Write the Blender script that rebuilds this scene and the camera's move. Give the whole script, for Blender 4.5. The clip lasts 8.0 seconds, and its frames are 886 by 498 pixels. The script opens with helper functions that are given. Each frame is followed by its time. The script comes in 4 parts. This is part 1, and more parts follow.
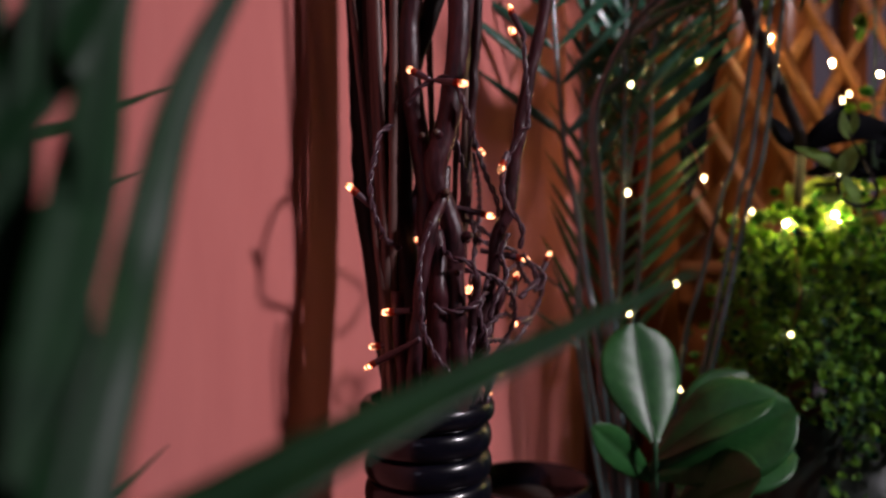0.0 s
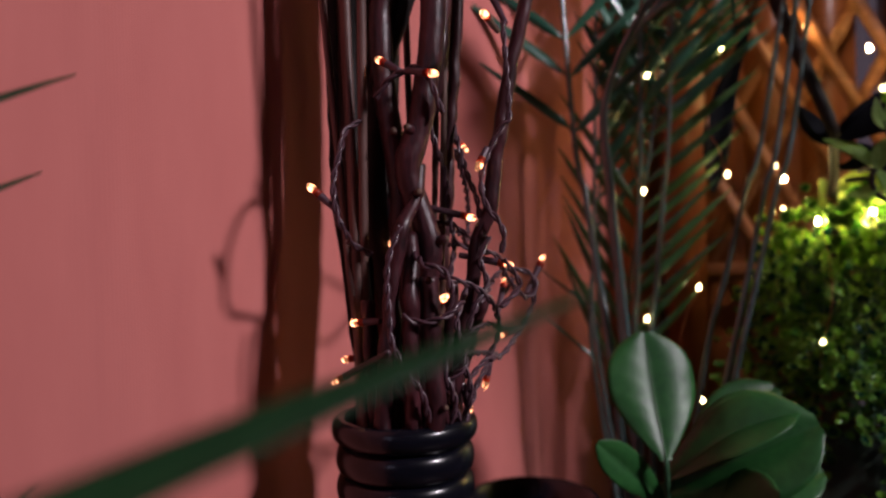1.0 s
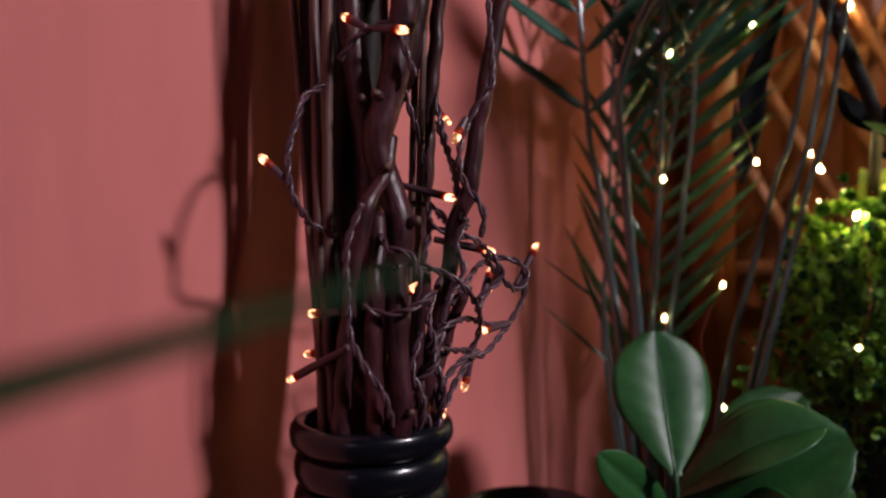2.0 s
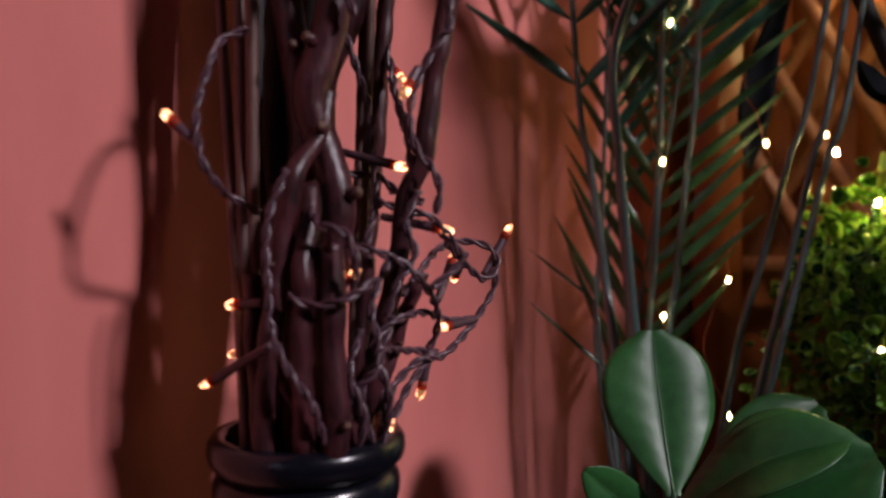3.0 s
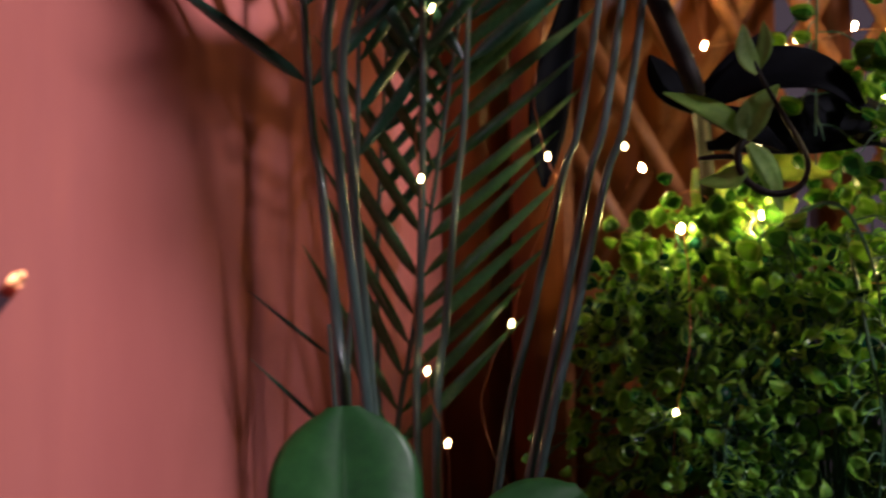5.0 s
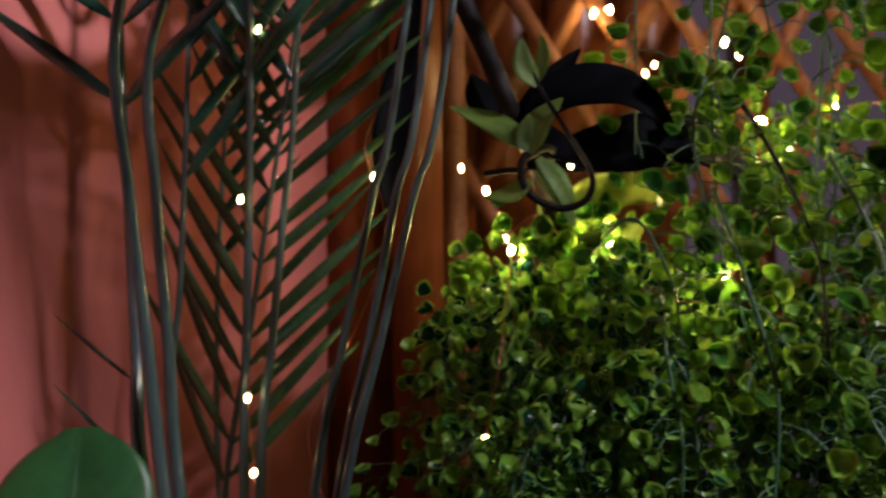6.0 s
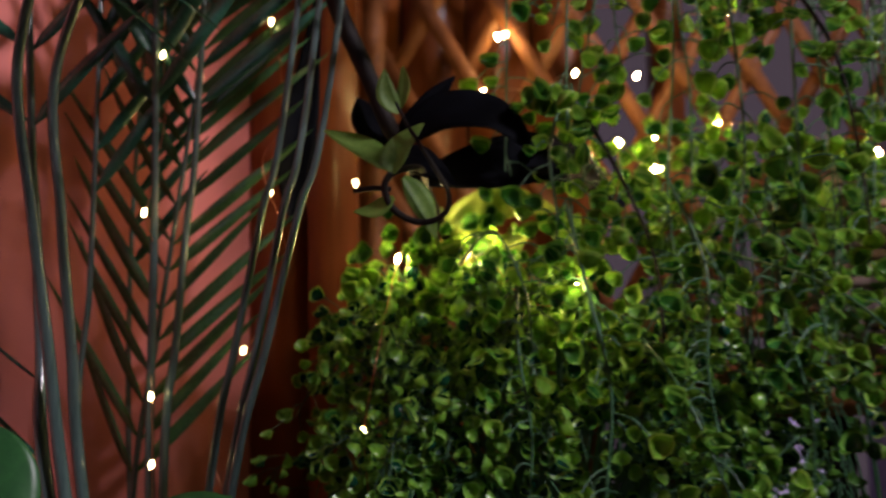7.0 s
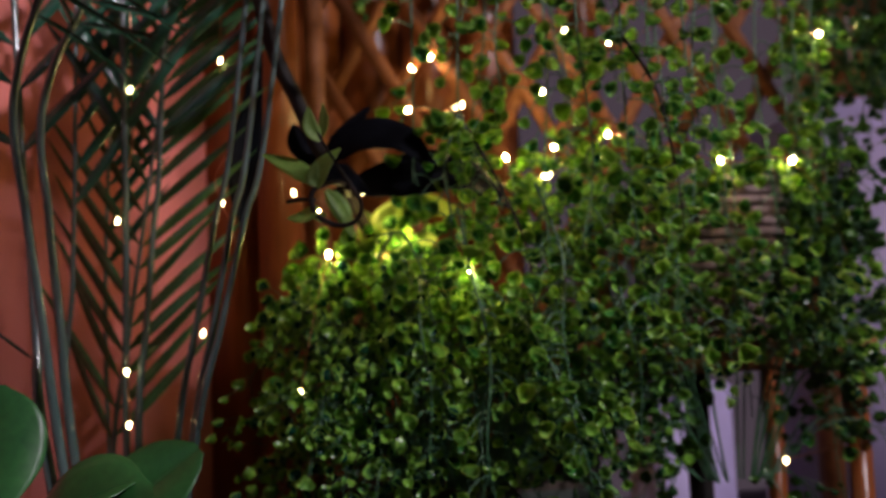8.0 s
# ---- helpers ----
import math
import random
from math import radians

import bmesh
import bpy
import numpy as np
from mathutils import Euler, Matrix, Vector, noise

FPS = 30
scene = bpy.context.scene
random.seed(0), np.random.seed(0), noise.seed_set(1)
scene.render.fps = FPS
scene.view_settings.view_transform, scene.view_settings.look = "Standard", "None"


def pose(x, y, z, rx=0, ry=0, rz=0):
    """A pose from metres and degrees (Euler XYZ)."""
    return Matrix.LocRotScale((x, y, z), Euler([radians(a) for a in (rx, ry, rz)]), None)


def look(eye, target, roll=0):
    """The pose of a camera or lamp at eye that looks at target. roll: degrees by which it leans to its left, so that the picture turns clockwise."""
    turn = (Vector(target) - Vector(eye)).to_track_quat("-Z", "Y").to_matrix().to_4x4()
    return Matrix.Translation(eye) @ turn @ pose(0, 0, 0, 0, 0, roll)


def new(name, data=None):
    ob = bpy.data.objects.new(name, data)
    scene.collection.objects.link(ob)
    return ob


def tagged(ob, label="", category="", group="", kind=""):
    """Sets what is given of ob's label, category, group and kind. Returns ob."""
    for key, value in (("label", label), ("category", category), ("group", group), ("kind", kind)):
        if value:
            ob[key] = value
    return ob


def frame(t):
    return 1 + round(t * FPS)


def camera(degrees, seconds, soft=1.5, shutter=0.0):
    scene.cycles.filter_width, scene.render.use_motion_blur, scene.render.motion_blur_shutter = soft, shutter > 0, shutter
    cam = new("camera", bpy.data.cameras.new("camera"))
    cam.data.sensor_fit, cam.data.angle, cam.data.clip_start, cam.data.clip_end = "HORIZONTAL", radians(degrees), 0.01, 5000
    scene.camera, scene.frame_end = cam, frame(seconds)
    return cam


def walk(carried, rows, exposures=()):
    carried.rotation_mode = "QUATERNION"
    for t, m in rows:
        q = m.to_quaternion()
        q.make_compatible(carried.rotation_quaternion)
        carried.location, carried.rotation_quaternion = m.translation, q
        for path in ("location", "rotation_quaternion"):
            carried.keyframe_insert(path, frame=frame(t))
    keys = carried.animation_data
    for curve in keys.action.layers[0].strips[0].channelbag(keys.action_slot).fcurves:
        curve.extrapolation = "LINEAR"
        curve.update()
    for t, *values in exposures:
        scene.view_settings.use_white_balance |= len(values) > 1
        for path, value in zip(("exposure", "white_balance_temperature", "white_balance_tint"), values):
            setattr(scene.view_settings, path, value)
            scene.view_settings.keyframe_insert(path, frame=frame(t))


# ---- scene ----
cam = camera(60.0, 8.0, 2.3, 0.5)
PATH = [
    (0, (-0.009, -0.043, 1.061), (0.027, 1.956, 1.019), -0.8),
    (0.5, (0.014, -0.024, 1.063), (0.005, 1.976, 1.019), -1.1),
    (1, (0.039, 0.001, 1.062), (-0.045, 1.999, 1.024), -1.3),
    (1.5, (0.061, 0.028, 1.059), (-0.094, 2.022, 1.014), -0.8),
    (3, (0.094, 0.142, 1.04), (-0.095, 2.132, 0.997), -0.1),
    (3.5, (0.116, 0.181, 1.038), (-0.07, 2.172, 1.001), 0.0),
    (4, (0.153, 0.224, 1.034), (0.018, 2.22, 1.014), -0.4),
    (4.5, (0.202, 0.265, 1.041), (0.124, 2.264, 1.037), -0.5),
    (5, (0.249, 0.302, 1.05), (0.242, 2.302, 1.06), -0.6),
    (6.3, (0.404, 0.317, 1.029), (0.406, 2.312, 1.17), -0.9),
    (6.5, (0.412, 0.305, 1.03), (0.445, 2.3, 1.168), -0.9),
    (7, (0.444, 0.263, 1.031), (0.522, 2.256, 1.168), -1.0),
    (7.5, (0.472, 0.198, 1.028), (0.598, 2.189, 1.16), -1.6),
    (8, (0.481, 0.116, 1.02), (0.649, 2.105, 1.144), -2.4),
]
walk(cam, [(t, look(eye, target, roll)) for t, eye, target, roll in PATH])
cam.data.dof.use_dof = True
cam.data.dof.focus_distance = 0.47
cam.data.dof.aperture_fstop = 4.8

# ---- world and light ----
world = bpy.data.worlds.new("dusk")
scene.world = world
world.use_nodes = True
world.node_tree.nodes["Background"].inputs["Color"].default_value = (0.32, 0.30, 0.52, 1)
world.node_tree.nodes["Background"].inputs["Strength"].default_value = 0.003


def area_lamp(name, m, size_x, size_y, watts, colour):
    data = bpy.data.lights.new(name, "AREA")
    data.shape, data.size, data.size_y, data.energy, data.color = "RECTANGLE", size_x, size_y, watts, colour
    ob = new(name, data)
    ob.matrix_world = m
    return ob


# the room lamp whose beam throws the plant shadows on the curtain
area_lamp("room_lamp", look((1.79, -0.42, 2.22), (0.22, 0.70, 1.03)), 0.24, 0.15, 13.4, (1.0, 0.90, 1.0)).data.spread = radians(100)
# cool evening light in the window behind the camera
area_lamp("window_light", look((-0.98, -2.40, 2.00), (0.25, 0.8, 1.05)), 0.50, 0.56, 2.0, (0.72, 0.70, 1.0))


# ---- materials ----
def material(name):
    m = bpy.data.materials.new(name)
    m.use_nodes = True
    return m, m.node_tree.nodes, m.node_tree.links, m.node_tree.nodes["Principled BSDF"]


def surface(name, low, high, rough=0.6, scale=40.0, bump=0.2, fine=6.0, metal=0.0, spec=0.5, stretch=(1, 1, 1), by_object=0.0, by_island=0.0, sheen=0.0, distance=0.002, through_light=0.0):
    """Two-scale colour variation between low and high, with fine relief."""
    m, n, l, p = material(name)
    tc = n.new("ShaderNodeTexCoord")
    mp = n.new("ShaderNodeMapping")
    mp.inputs["Scale"].default_value = stretch
    l.new(tc.outputs["Object"], mp.inputs["Vector"])
    a = n.new("ShaderNodeTexNoise")
    a.inputs["Scale"].default_value, a.inputs["Detail"].default_value = scale, 4
    b = n.new("ShaderNodeTexNoise")
    b.inputs["Scale"].default_value, b.inputs["Detail"].default_value = scale * fine, 3
    for q in (a, b):
        l.new(mp.outputs["Vector"], q.inputs["Vector"])
    mix = n.new("ShaderNodeMath")
    mix.operation = "MULTIPLY_ADD"
    mix.inputs[1].default_value = 0.4
    l.new(b.outputs["Fac"], mix.inputs[0])
    half = n.new("ShaderNodeMath")
    half.operation = "MULTIPLY"
    half.inputs[1].default_value = 0.6
    l.new(a.outputs["Fac"], half.inputs[0])
    l.new(half.outputs[0], mix.inputs[2])
    ramp = n.new("ShaderNodeValToRGB")
    ramp.color_ramp.elements[0].position, ramp.color_ramp.elements[1].position = 0.32, 0.68
    ramp.color_ramp.elements[0].color, ramp.color_ramp.elements[1].color = (*low, 1), (*high, 1)
    fac = mix.outputs[0]
    if by_object or by_island:
        src = n.new("ShaderNodeObjectInfo") if by_object else n.new("ShaderNodeNewGeometry")
        add = n.new("ShaderNodeMath")
        add.operation = "MULTIPLY_ADD"
        add.inputs[1].default_value = by_object or by_island
        l.new(src.outputs["Random"] if by_object else src.outputs["Random Per Island"], add.inputs[0])
        sub = n.new("ShaderNodeMath")
        sub.operation = "SUBTRACT"
        sub.inputs[1].default_value = (by_object or by_island) * 0.5
        l.new(fac, sub.inputs[0])
        l.new(sub.outputs[0], add.inputs[2])
        fac = add.outputs[0]
    l.new(fac, ramp.inputs["Fac"])
    l.new(ramp.outputs["Color"], p.inputs["Base Color"])
    p.inputs["Roughness"].default_value, p.inputs["Metallic"].default_value = rough, metal
    p.inputs["Specular IOR Level"].default_value = spec
    if sheen:
        p.inputs["Sheen Weight"].default_value = sheen
    if through_light:
        tr = n.new("ShaderNodeBsdfTranslucent")
        l.new(ramp.outputs["Color"], tr.inputs["Color"])
        ms = n.new("ShaderNodeMixShader")
        ms.inputs[0].default_value = through_light
        l.new(p.outputs[0], ms.inputs[1])
        l.new(tr.outputs[0], ms.inputs[2])
        l.new(ms.outputs[0], n["Material Output"].inputs["Surface"])
    if bump:
        bp = n.new("ShaderNodeBump")
        bp.inputs["Strength"].default_value, bp.inputs["Distance"].default_value = bump, distance
        l.new(mix.outputs[0], bp.inputs["Height"])
        l.new(bp.outputs["Normal"], p.inputs["Normal"])
    return m


def fabric(name, low, high):
    """Curtain cloth: broad tone changes and a woven thread relief."""
    m = surface(name, low, high, rough=0.85, scale=5.0, bump=0.0, fine=9.0, spec=0.2, stretch=(1, 1, 0.25), sheen=0.15)
    n, l = m.node_tree.nodes, m.node_tree.links
    p = n["Principled BSDF"]
    tc = n.new("ShaderNodeTexCoord")
    waves = []
    for direction in ("X", "Z"):
        w = n.new("ShaderNodeTexWave")
        w.bands_direction = direction
        w.inputs["Scale"].default_value, w.inputs["Distortion"].default_value = 420, 0.6
        l.new(tc.outputs["Object"], w.inputs["Vector"])
        waves.append(w)
    add = n.new("ShaderNodeMath")
    l.new(waves[0].outputs["Fac"], add.inputs[0])
    l.new(waves[1].outputs["Fac"], add.inputs[1])
    bp = n.new("ShaderNodeBump")
    bp.inputs["Strength"].default_value, bp.inputs["Distance"].default_value = 0.10, 0.0005
    l.new(add.outputs[0], bp.inputs["Height"])
    l.new(bp.outputs["Normal"], p.inputs["Normal"])
    return m


def glow(name, colour, strength, spread=0.0):
    """A lit lamp: brighter and dimmer facets where spread is given."""
    m, n, l, p = material(name)
    n.remove(p)
    e = n.new("ShaderNodeEmission")
    e.inputs["Color"].default_value, e.inputs["Strength"].default_value = (*colour, 1), strength
    if spread:
        tc = n.new("ShaderNodeTexCoord")
        v = n.new("ShaderNodeTexVoronoi")
        v.inputs["Scale"].default_value = 260
        l.new(tc.outputs["Object"], v.inputs["Vector"])
        mr = n.new("ShaderNodeMapRange")
        mr.inputs["From Min"].default_value, mr.inputs["From Max"].default_value = 0.1, 0.7
        mr.inputs["To Min"].default_value, mr.inputs["To Max"].default_value = strength * (1 + spread), strength * 0.25
        l.new(v.outputs["Distance"], mr.inputs["Value"])
        l.new(mr.outputs[0], e.inputs["Strength"])
    l.new(e.outputs[0], n["Material Output"].inputs["Surface"])
    return m


CURTAIN = fabric("terracotta_cloth", (0.54, 0.158, 0.140), (0.61, 0.190, 0.166))
BLACK_GLAZE = surface("black_glaze", (0.002, 0.002, 0.004), (0.006, 0.006, 0.011), rough=0.23, scale=30, bump=0.12, spec=0.5)
BARK = surface("dark_bark", (0.004, 0.002, 0.003), (0.085, 0.022, 0.028), rough=0.38, spec=0.4, scale=75, bump=0.6, stretch=(1, 1, 0.3), distance=0.0018)
REED = surface("brown_reed", (0.055, 0.026, 0.022), (0.17, 0.085, 0.07), rough=0.5, scale=160, bump=0.3, stretch=(1, 1, 0.04), distance=0.0008)
CUT_WOOD = surface("cut_wood", (0.06, 0.032, 0.022), (0.15, 0.085, 0.055), rough=0.8, scale=200)
CABLE = surface("brown_cable", (0.045, 0.021, 0.029), (0.105, 0.052, 0.068), rough=0.34, scale=120, bump=0.15)
SLEEVE_RED = surface("red_lamp_holder", (0.36, 0.03, 0.02), (0.62, 0.07, 0.03), rough=0.3, scale=100, bump=0.05, through_light=0.6)
BULB_WARM = glow("amber_bulb", (1.0, 0.38, 0.18), 1.5, spread=6.0)
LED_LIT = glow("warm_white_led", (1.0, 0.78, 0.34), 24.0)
LED_BRIGHT = glow("bright_warm_white_led", (1.0, 0.73, 0.28), 660.0)
COPPER = surface("copper_wire", (0.45, 0.17, 0.09), (0.62, 0.27, 0.15), rough=0.3, scale=150, metal=1.0, bump=0.1)
PALM_STEM = surface("palm_stem_green", (0.056, 0.094, 0.088), (0.125, 0.185, 0.180), rough=0.22, spec=1.0, scale=60, bump=0.2, stretch=(1, 1, 0.1), distance=0.001)
PALM_LEAF = surface("palm_leaf_green", (0.018, 0.075, 0.048), (0.046, 0.145, 0.090), rough=0.21, scale=45, bump=0.1, by_object=0.35, spec=1.0, through_light=0.12)
PALM_YELLOW = surface("palm_leaf_young", (0.032, 0.100, 0.036), (0.080, 0.180, 0.064), rough=0.20, scale=45, bump=0.1, by_object=0.35, spec=0.95, through_light=0.2)
BROAD_LEAF = surface("glossy_broad_leaf", (0.010, 0.062, 0.015), (0.028, 0.125, 0.028), rough=0.42, scale=26, bump=0.2, spec=0.5, through_light=0.08)
BLADE_LEAF = surface("long_blade_leaf", (0.005, 0.026, 0.009), (0.014, 0.055, 0.018), rough=0.45, scale=25, bump=0.1, spec=0.22, through_light=0.1)
CUP_LEAF = surface("small_cup_leaf", (0.030, 0.150, 0.030), (0.240, 0.450, 0.055), rough=0.26, scale=70, bump=0.15, by_object=0.5, spec=0.5, through_light=0.25)
CUP_LEAF_MASS = surface("small_cup_leaf_mass", (0.006, 0.052, 0.028), (0.190, 0.400, 0.046), rough=0.25, scale=70, bump=0.15, by_island=1.1, spec=0.5, through_light=0.3)
# paler ring round each cup puts its light-catching edge into the colour
CUP_RIM_LIT = surface("lit_cup_leaf_rim", (0.120, 0.320, 0.050), (0.430, 0.620, 0.110), rough=0.3, scale=70, bump=0.1, by_object=0.3, spec=0.5, through_light=0.35)
# darker copy of the cup leaf: shade put into the background foliage's colour
CUP_LEAF_SHADED = surface("shaded_cup_leaf", (0.010, 0.045, 0.010), (0.055, 0.140, 0.018), rough=0.36, scale=70, bump=0.15, by_island=0.6, through_light=0.2)
VINE_STEM = surface("green_vine_stem", (0.020, 0.075, 0.035), (0.050, 0.130, 0.060), rough=0.45, scale=120, bump=0.1)
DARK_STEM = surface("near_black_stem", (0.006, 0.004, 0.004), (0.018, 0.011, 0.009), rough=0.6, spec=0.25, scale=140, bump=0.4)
SOFT_LEAF = surface("pale_green_leaf", (0.16, 0.30, 0.05), (0.30, 0.46, 0.10), rough=0.5, scale=60, bump=0.1, through_light=0.3)
LIME_LEAF = surface("lime_broad_leaf", (0.34, 0.46, 0.06), (0.52, 0.60, 0.12), rough=0.45, scale=40, bump=0.1, through_light=0.3)
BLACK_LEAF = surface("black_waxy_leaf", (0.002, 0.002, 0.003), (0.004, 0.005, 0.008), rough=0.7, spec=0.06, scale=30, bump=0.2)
WOOD = surface("orange_brown_wood", (0.13, 0.031, 0.008), (0.31, 0.090, 0.021), rough=0.3, scale=14, bump=0.25, stretch=(1, 1, 0.08))
LATTICE_WOOD = surface("trellis_wood", (0.15, 0.048, 0.017), (0.34, 0.125, 0.045), rough=0.55, scale=30, bump=0.25)
WICKER = surface("grey_pink_wicker", (0.10, 0.065, 0.058), (0.26, 0.18, 0.165), rough=0.75, scale=70, bump=0.4)
PLASTER = surface("lilac_grey_plaster", (0.16, 0.15, 0.20), (0.22, 0.205, 0.26), rough=0.85, scale=6, bump=0.1)
LILAC_PAINT = surface("lilac_paint", (0.46, 0.38, 0.66), (0.58, 0.49, 0.80), rough=0.6, scale=8, bump=0.05)
FLOOR_WOOD = surface("dark_floorboard", (0.035, 0.018, 0.012), (0.075, 0.040, 0.024), rough=0.5, scale=10, bump=0.15, stretch=(1, 0.1, 1))
EARTH = surface("potting_soil", (0.015, 0.010, 0.007), (0.045, 0.030, 0.020), rough=0.95, scale=80, bump=0.8)
POT_DARK = surface("dark_green_pot", (0.008, 0.014, 0.010), (0.020, 0.030, 0.022), rough=0.4, scale=20, bump=0.1)
GLASS_GLOW = glow("evening_sky", (0.52, 0.38, 0.50), 0.12)


# ---- mesh helpers ----
def part(name, bm, mat, parent=None, label="", smooth=True):
    me = bpy.data.meshes.new(name)
    bm.to_mesh(me)
    bm.free()
    me.materials.append(mat)
    if smooth:
        me.shade_smooth()
    ob = new(name, me)
    if parent:
        ob.parent = parent
    if label:
        tagged(ob, label)
    return ob


def thing(name, label, category, group="", at=(0, 0, 0), kind=""):
    ob = tagged(new(name), label, category, group, kind)
    ob.location = at
    return ob


def glide(pts, per=8):
    """Points along a smooth curve through the bends given."""
    v = [Vector(p) for p in pts]
    v = [2 * v[0] - v[1], *v, 2 * v[-1] - v[-2]]
    out = []
    for i in range(1, len(v) - 2):
        a, b, c, d = v[i - 1:i + 3]
        for k in range(per):
            t = k / per
            out.append(0.5 * (2 * b + (c - a) * t + (2 * a - 5 * b + 4 * c - d) * t * t + (3 * b - a - 3 * c + d) * t ** 3))
    out.append(v[-2])
    return out


def frames_along(path):
    """Tangent, side and up for each point of a path, turning as little as possible."""
    side, res = None, []
    for i, p in enumerate(path):
        t = (path[min(i + 1, len(path) - 1)] - path[max(i - 1, 0)]).normalized()
        if side is None:
            side = t.cross(Vector((0.31, 0.9, 0.17))).normalized()
        side = (side - t * side.dot(t)).normalized()
        res.append((t, side, t.cross(side)))
    return res


def tube_into(bm, path, radius, sides=8, cap=True):
    """Adds a tube along a path; radius is a number or a function of 0..1."""
    fr, rings, n = frames_along(path), [], len(path)
    for i, (p, (t, s, u)) in enumerate(zip(path, fr)):
        r = radius(i / (n - 1)) if callable(radius) else radius
        rings.append([bm.verts.new(p + r * (math.cos(a) * s + math.sin(a) * u)) for a in (2 * math.pi * k / sides for k in range(sides))])
    for a, b in zip(rings, rings[1:]):
        for k in range(sides):
            bm.faces.new((a[k], a[(k + 1) % sides], b[(k + 1) % sides], b[k]))
    if cap:
        bm.faces.new(rings[0][::-1])
        bm.faces.new(rings[-1])
    return bm


def tube(path, radius, sides=8):
    return tube_into(bmesh.new(), path, radius, sides)


def lathe(profile, sides=48):
    """A turned body from (radius, height) pairs."""
    bm, rings = bmesh.new(), []
    for r, z in profile:
        rings.append([bm.verts.new((r * math.cos(2 * math.pi * k / sides), r * math.sin(2 * math.pi * k / sides), z)) for k in range(sides)])
    for a, b in zip(rings, rings[1:]):
        for k in range(sides):
            bm.faces.new((a[k], a[(k + 1) % sides], b[(k + 1) % sides], b[k]))
    bm.faces.new(rings[0][::-1])
    return bm


def box(size, at=(0, 0, 0), bevel=0.004, turn=None):
    bm = bmesh.new()
    bmesh.ops.create_cube(bm, size=1)
    bmesh.ops.scale(bm, vec=size, verts=bm.verts)
    if bevel:
        bmesh.ops.bevel(bm, geom=bm.edges[:], offset=bevel, segments=2, affect="EDGES")
    if turn:
        bmesh.ops.transform(bm, matrix=turn, verts=bm.verts)
    bmesh.ops.translate(bm, vec=at, verts=bm.verts)
    return bm


def blade(length, width, bend=0.0, fold=0.25, thick=0.0006, rows=9, peak=0.4, cols=4, cup=0.0):
    """A leaf along +x, its face towards +z: folded at the midrib, bent, tapered to its tip, with thickness."""
    bm, top, low = bmesh.new(), [], []
    for i in range(rows + 1):
        t = i / rows
        w = width / 2 * (math.sin(math.pi * t ** (math.log(0.5) / math.log(peak))) ** 0.75 if 0 < t < 1 else 0.04)
        x, z = length * t, -bend * length * t * t
        line_a, line_b = [], []
        for k in range(cols + 1):
            s = 2 * k / cols - 1
            h = z + fold * w * abs(s) + cup * length * (t - 0.5) ** 2
            line_a.append(bm.verts.new((x, s * w, h)))
            line_b.append(bm.verts.new((x, s * w, h - thick)))
        top.append(line_a), low.append(line_b)
    for i in range(rows):
        for k in range(cols):
            bm.faces.new((top[i][k], top[i + 1][k], top[i + 1][k + 1], top[i][k + 1]))
            bm.faces.new((low[i][k], low[i][k + 1], low[i + 1][k + 1], low[i + 1][k]))
        for k in (0, cols):
            bm.faces.new((top[i][k], low[i][k], low[i + 1][k], top[i + 1][k]))
    bmesh.ops.recalc_face_normals(bm, faces=bm.faces)
    return bm


def mesh_of(name, bm, mat):
    me = bpy.data.meshes.new(name)
    bm.to_mesh(me)
    bm.free()
    me.materials.append(mat)
    me.shade_smooth()
    return me


def aim(at, direction, face=(0, -1, 0), scale=1.0):
    """A pose with +x along direction and +z turned towards face."""
    x = Vector(direction).normalized()
    z = Vector(face) - x * x.dot(Vector(face))
    z = z.normalized() if z.length > 1e-4 else x.orthogonal().normalized()
    y = z.cross(x)
    return Matrix.Translation(at) @ Matrix((x, y, z)).transposed().to_4x4() @ Matrix.Scale(scale, 4)


def placed(name, me, m, parent):
    ob = new(name, me)
    ob.parent = parent
    ob.matrix_basis = m
    return ob


FLOOR_Z = 0.30

# ---- the room ----
tagged(part("floor", box((3.6, 4.6, 0.06), (0.5, -0.2, FLOOR_Z - 0.03), 0), FLOOR_WOOD), "dark wooden floor", "floor", kind="structure")
tagged(part("ceiling", box((3.6, 4.6, 0.06), (0.5, -0.2, 2.73), 0), PLASTER), "pale plaster ceiling", "ceiling", kind="structure")
tagged(part("wall_west", box((0.08, 4.6, 2.4), (-1.34, -0.2, 1.5), 0), PLASTER), "plain pale lilac plaster wall", "wall", kind="structure")
tagged(part("wall_east", box((0.08, 4.6, 2.4), (2.34, -0.2, 1.5), 0), PLASTER), "plain pale lilac plaster wall", "wall", kind="structure")
wall_back = tagged(new("wall_south"), "pale plaster wall with a window opening", "wall", kind="structure")
for size, at in (((2.95, 0.08, 2.4), (0.825, -2.46, 1.5)), ((0.65, 0.08, 1.35), (-0.975, -2.46, 0.975)), ((0.65, 0.08, 0.35), (-0.975, -2.46, 2.525))):
    part("wall_piece", box(size, at, 0), PLASTER, wall_back)

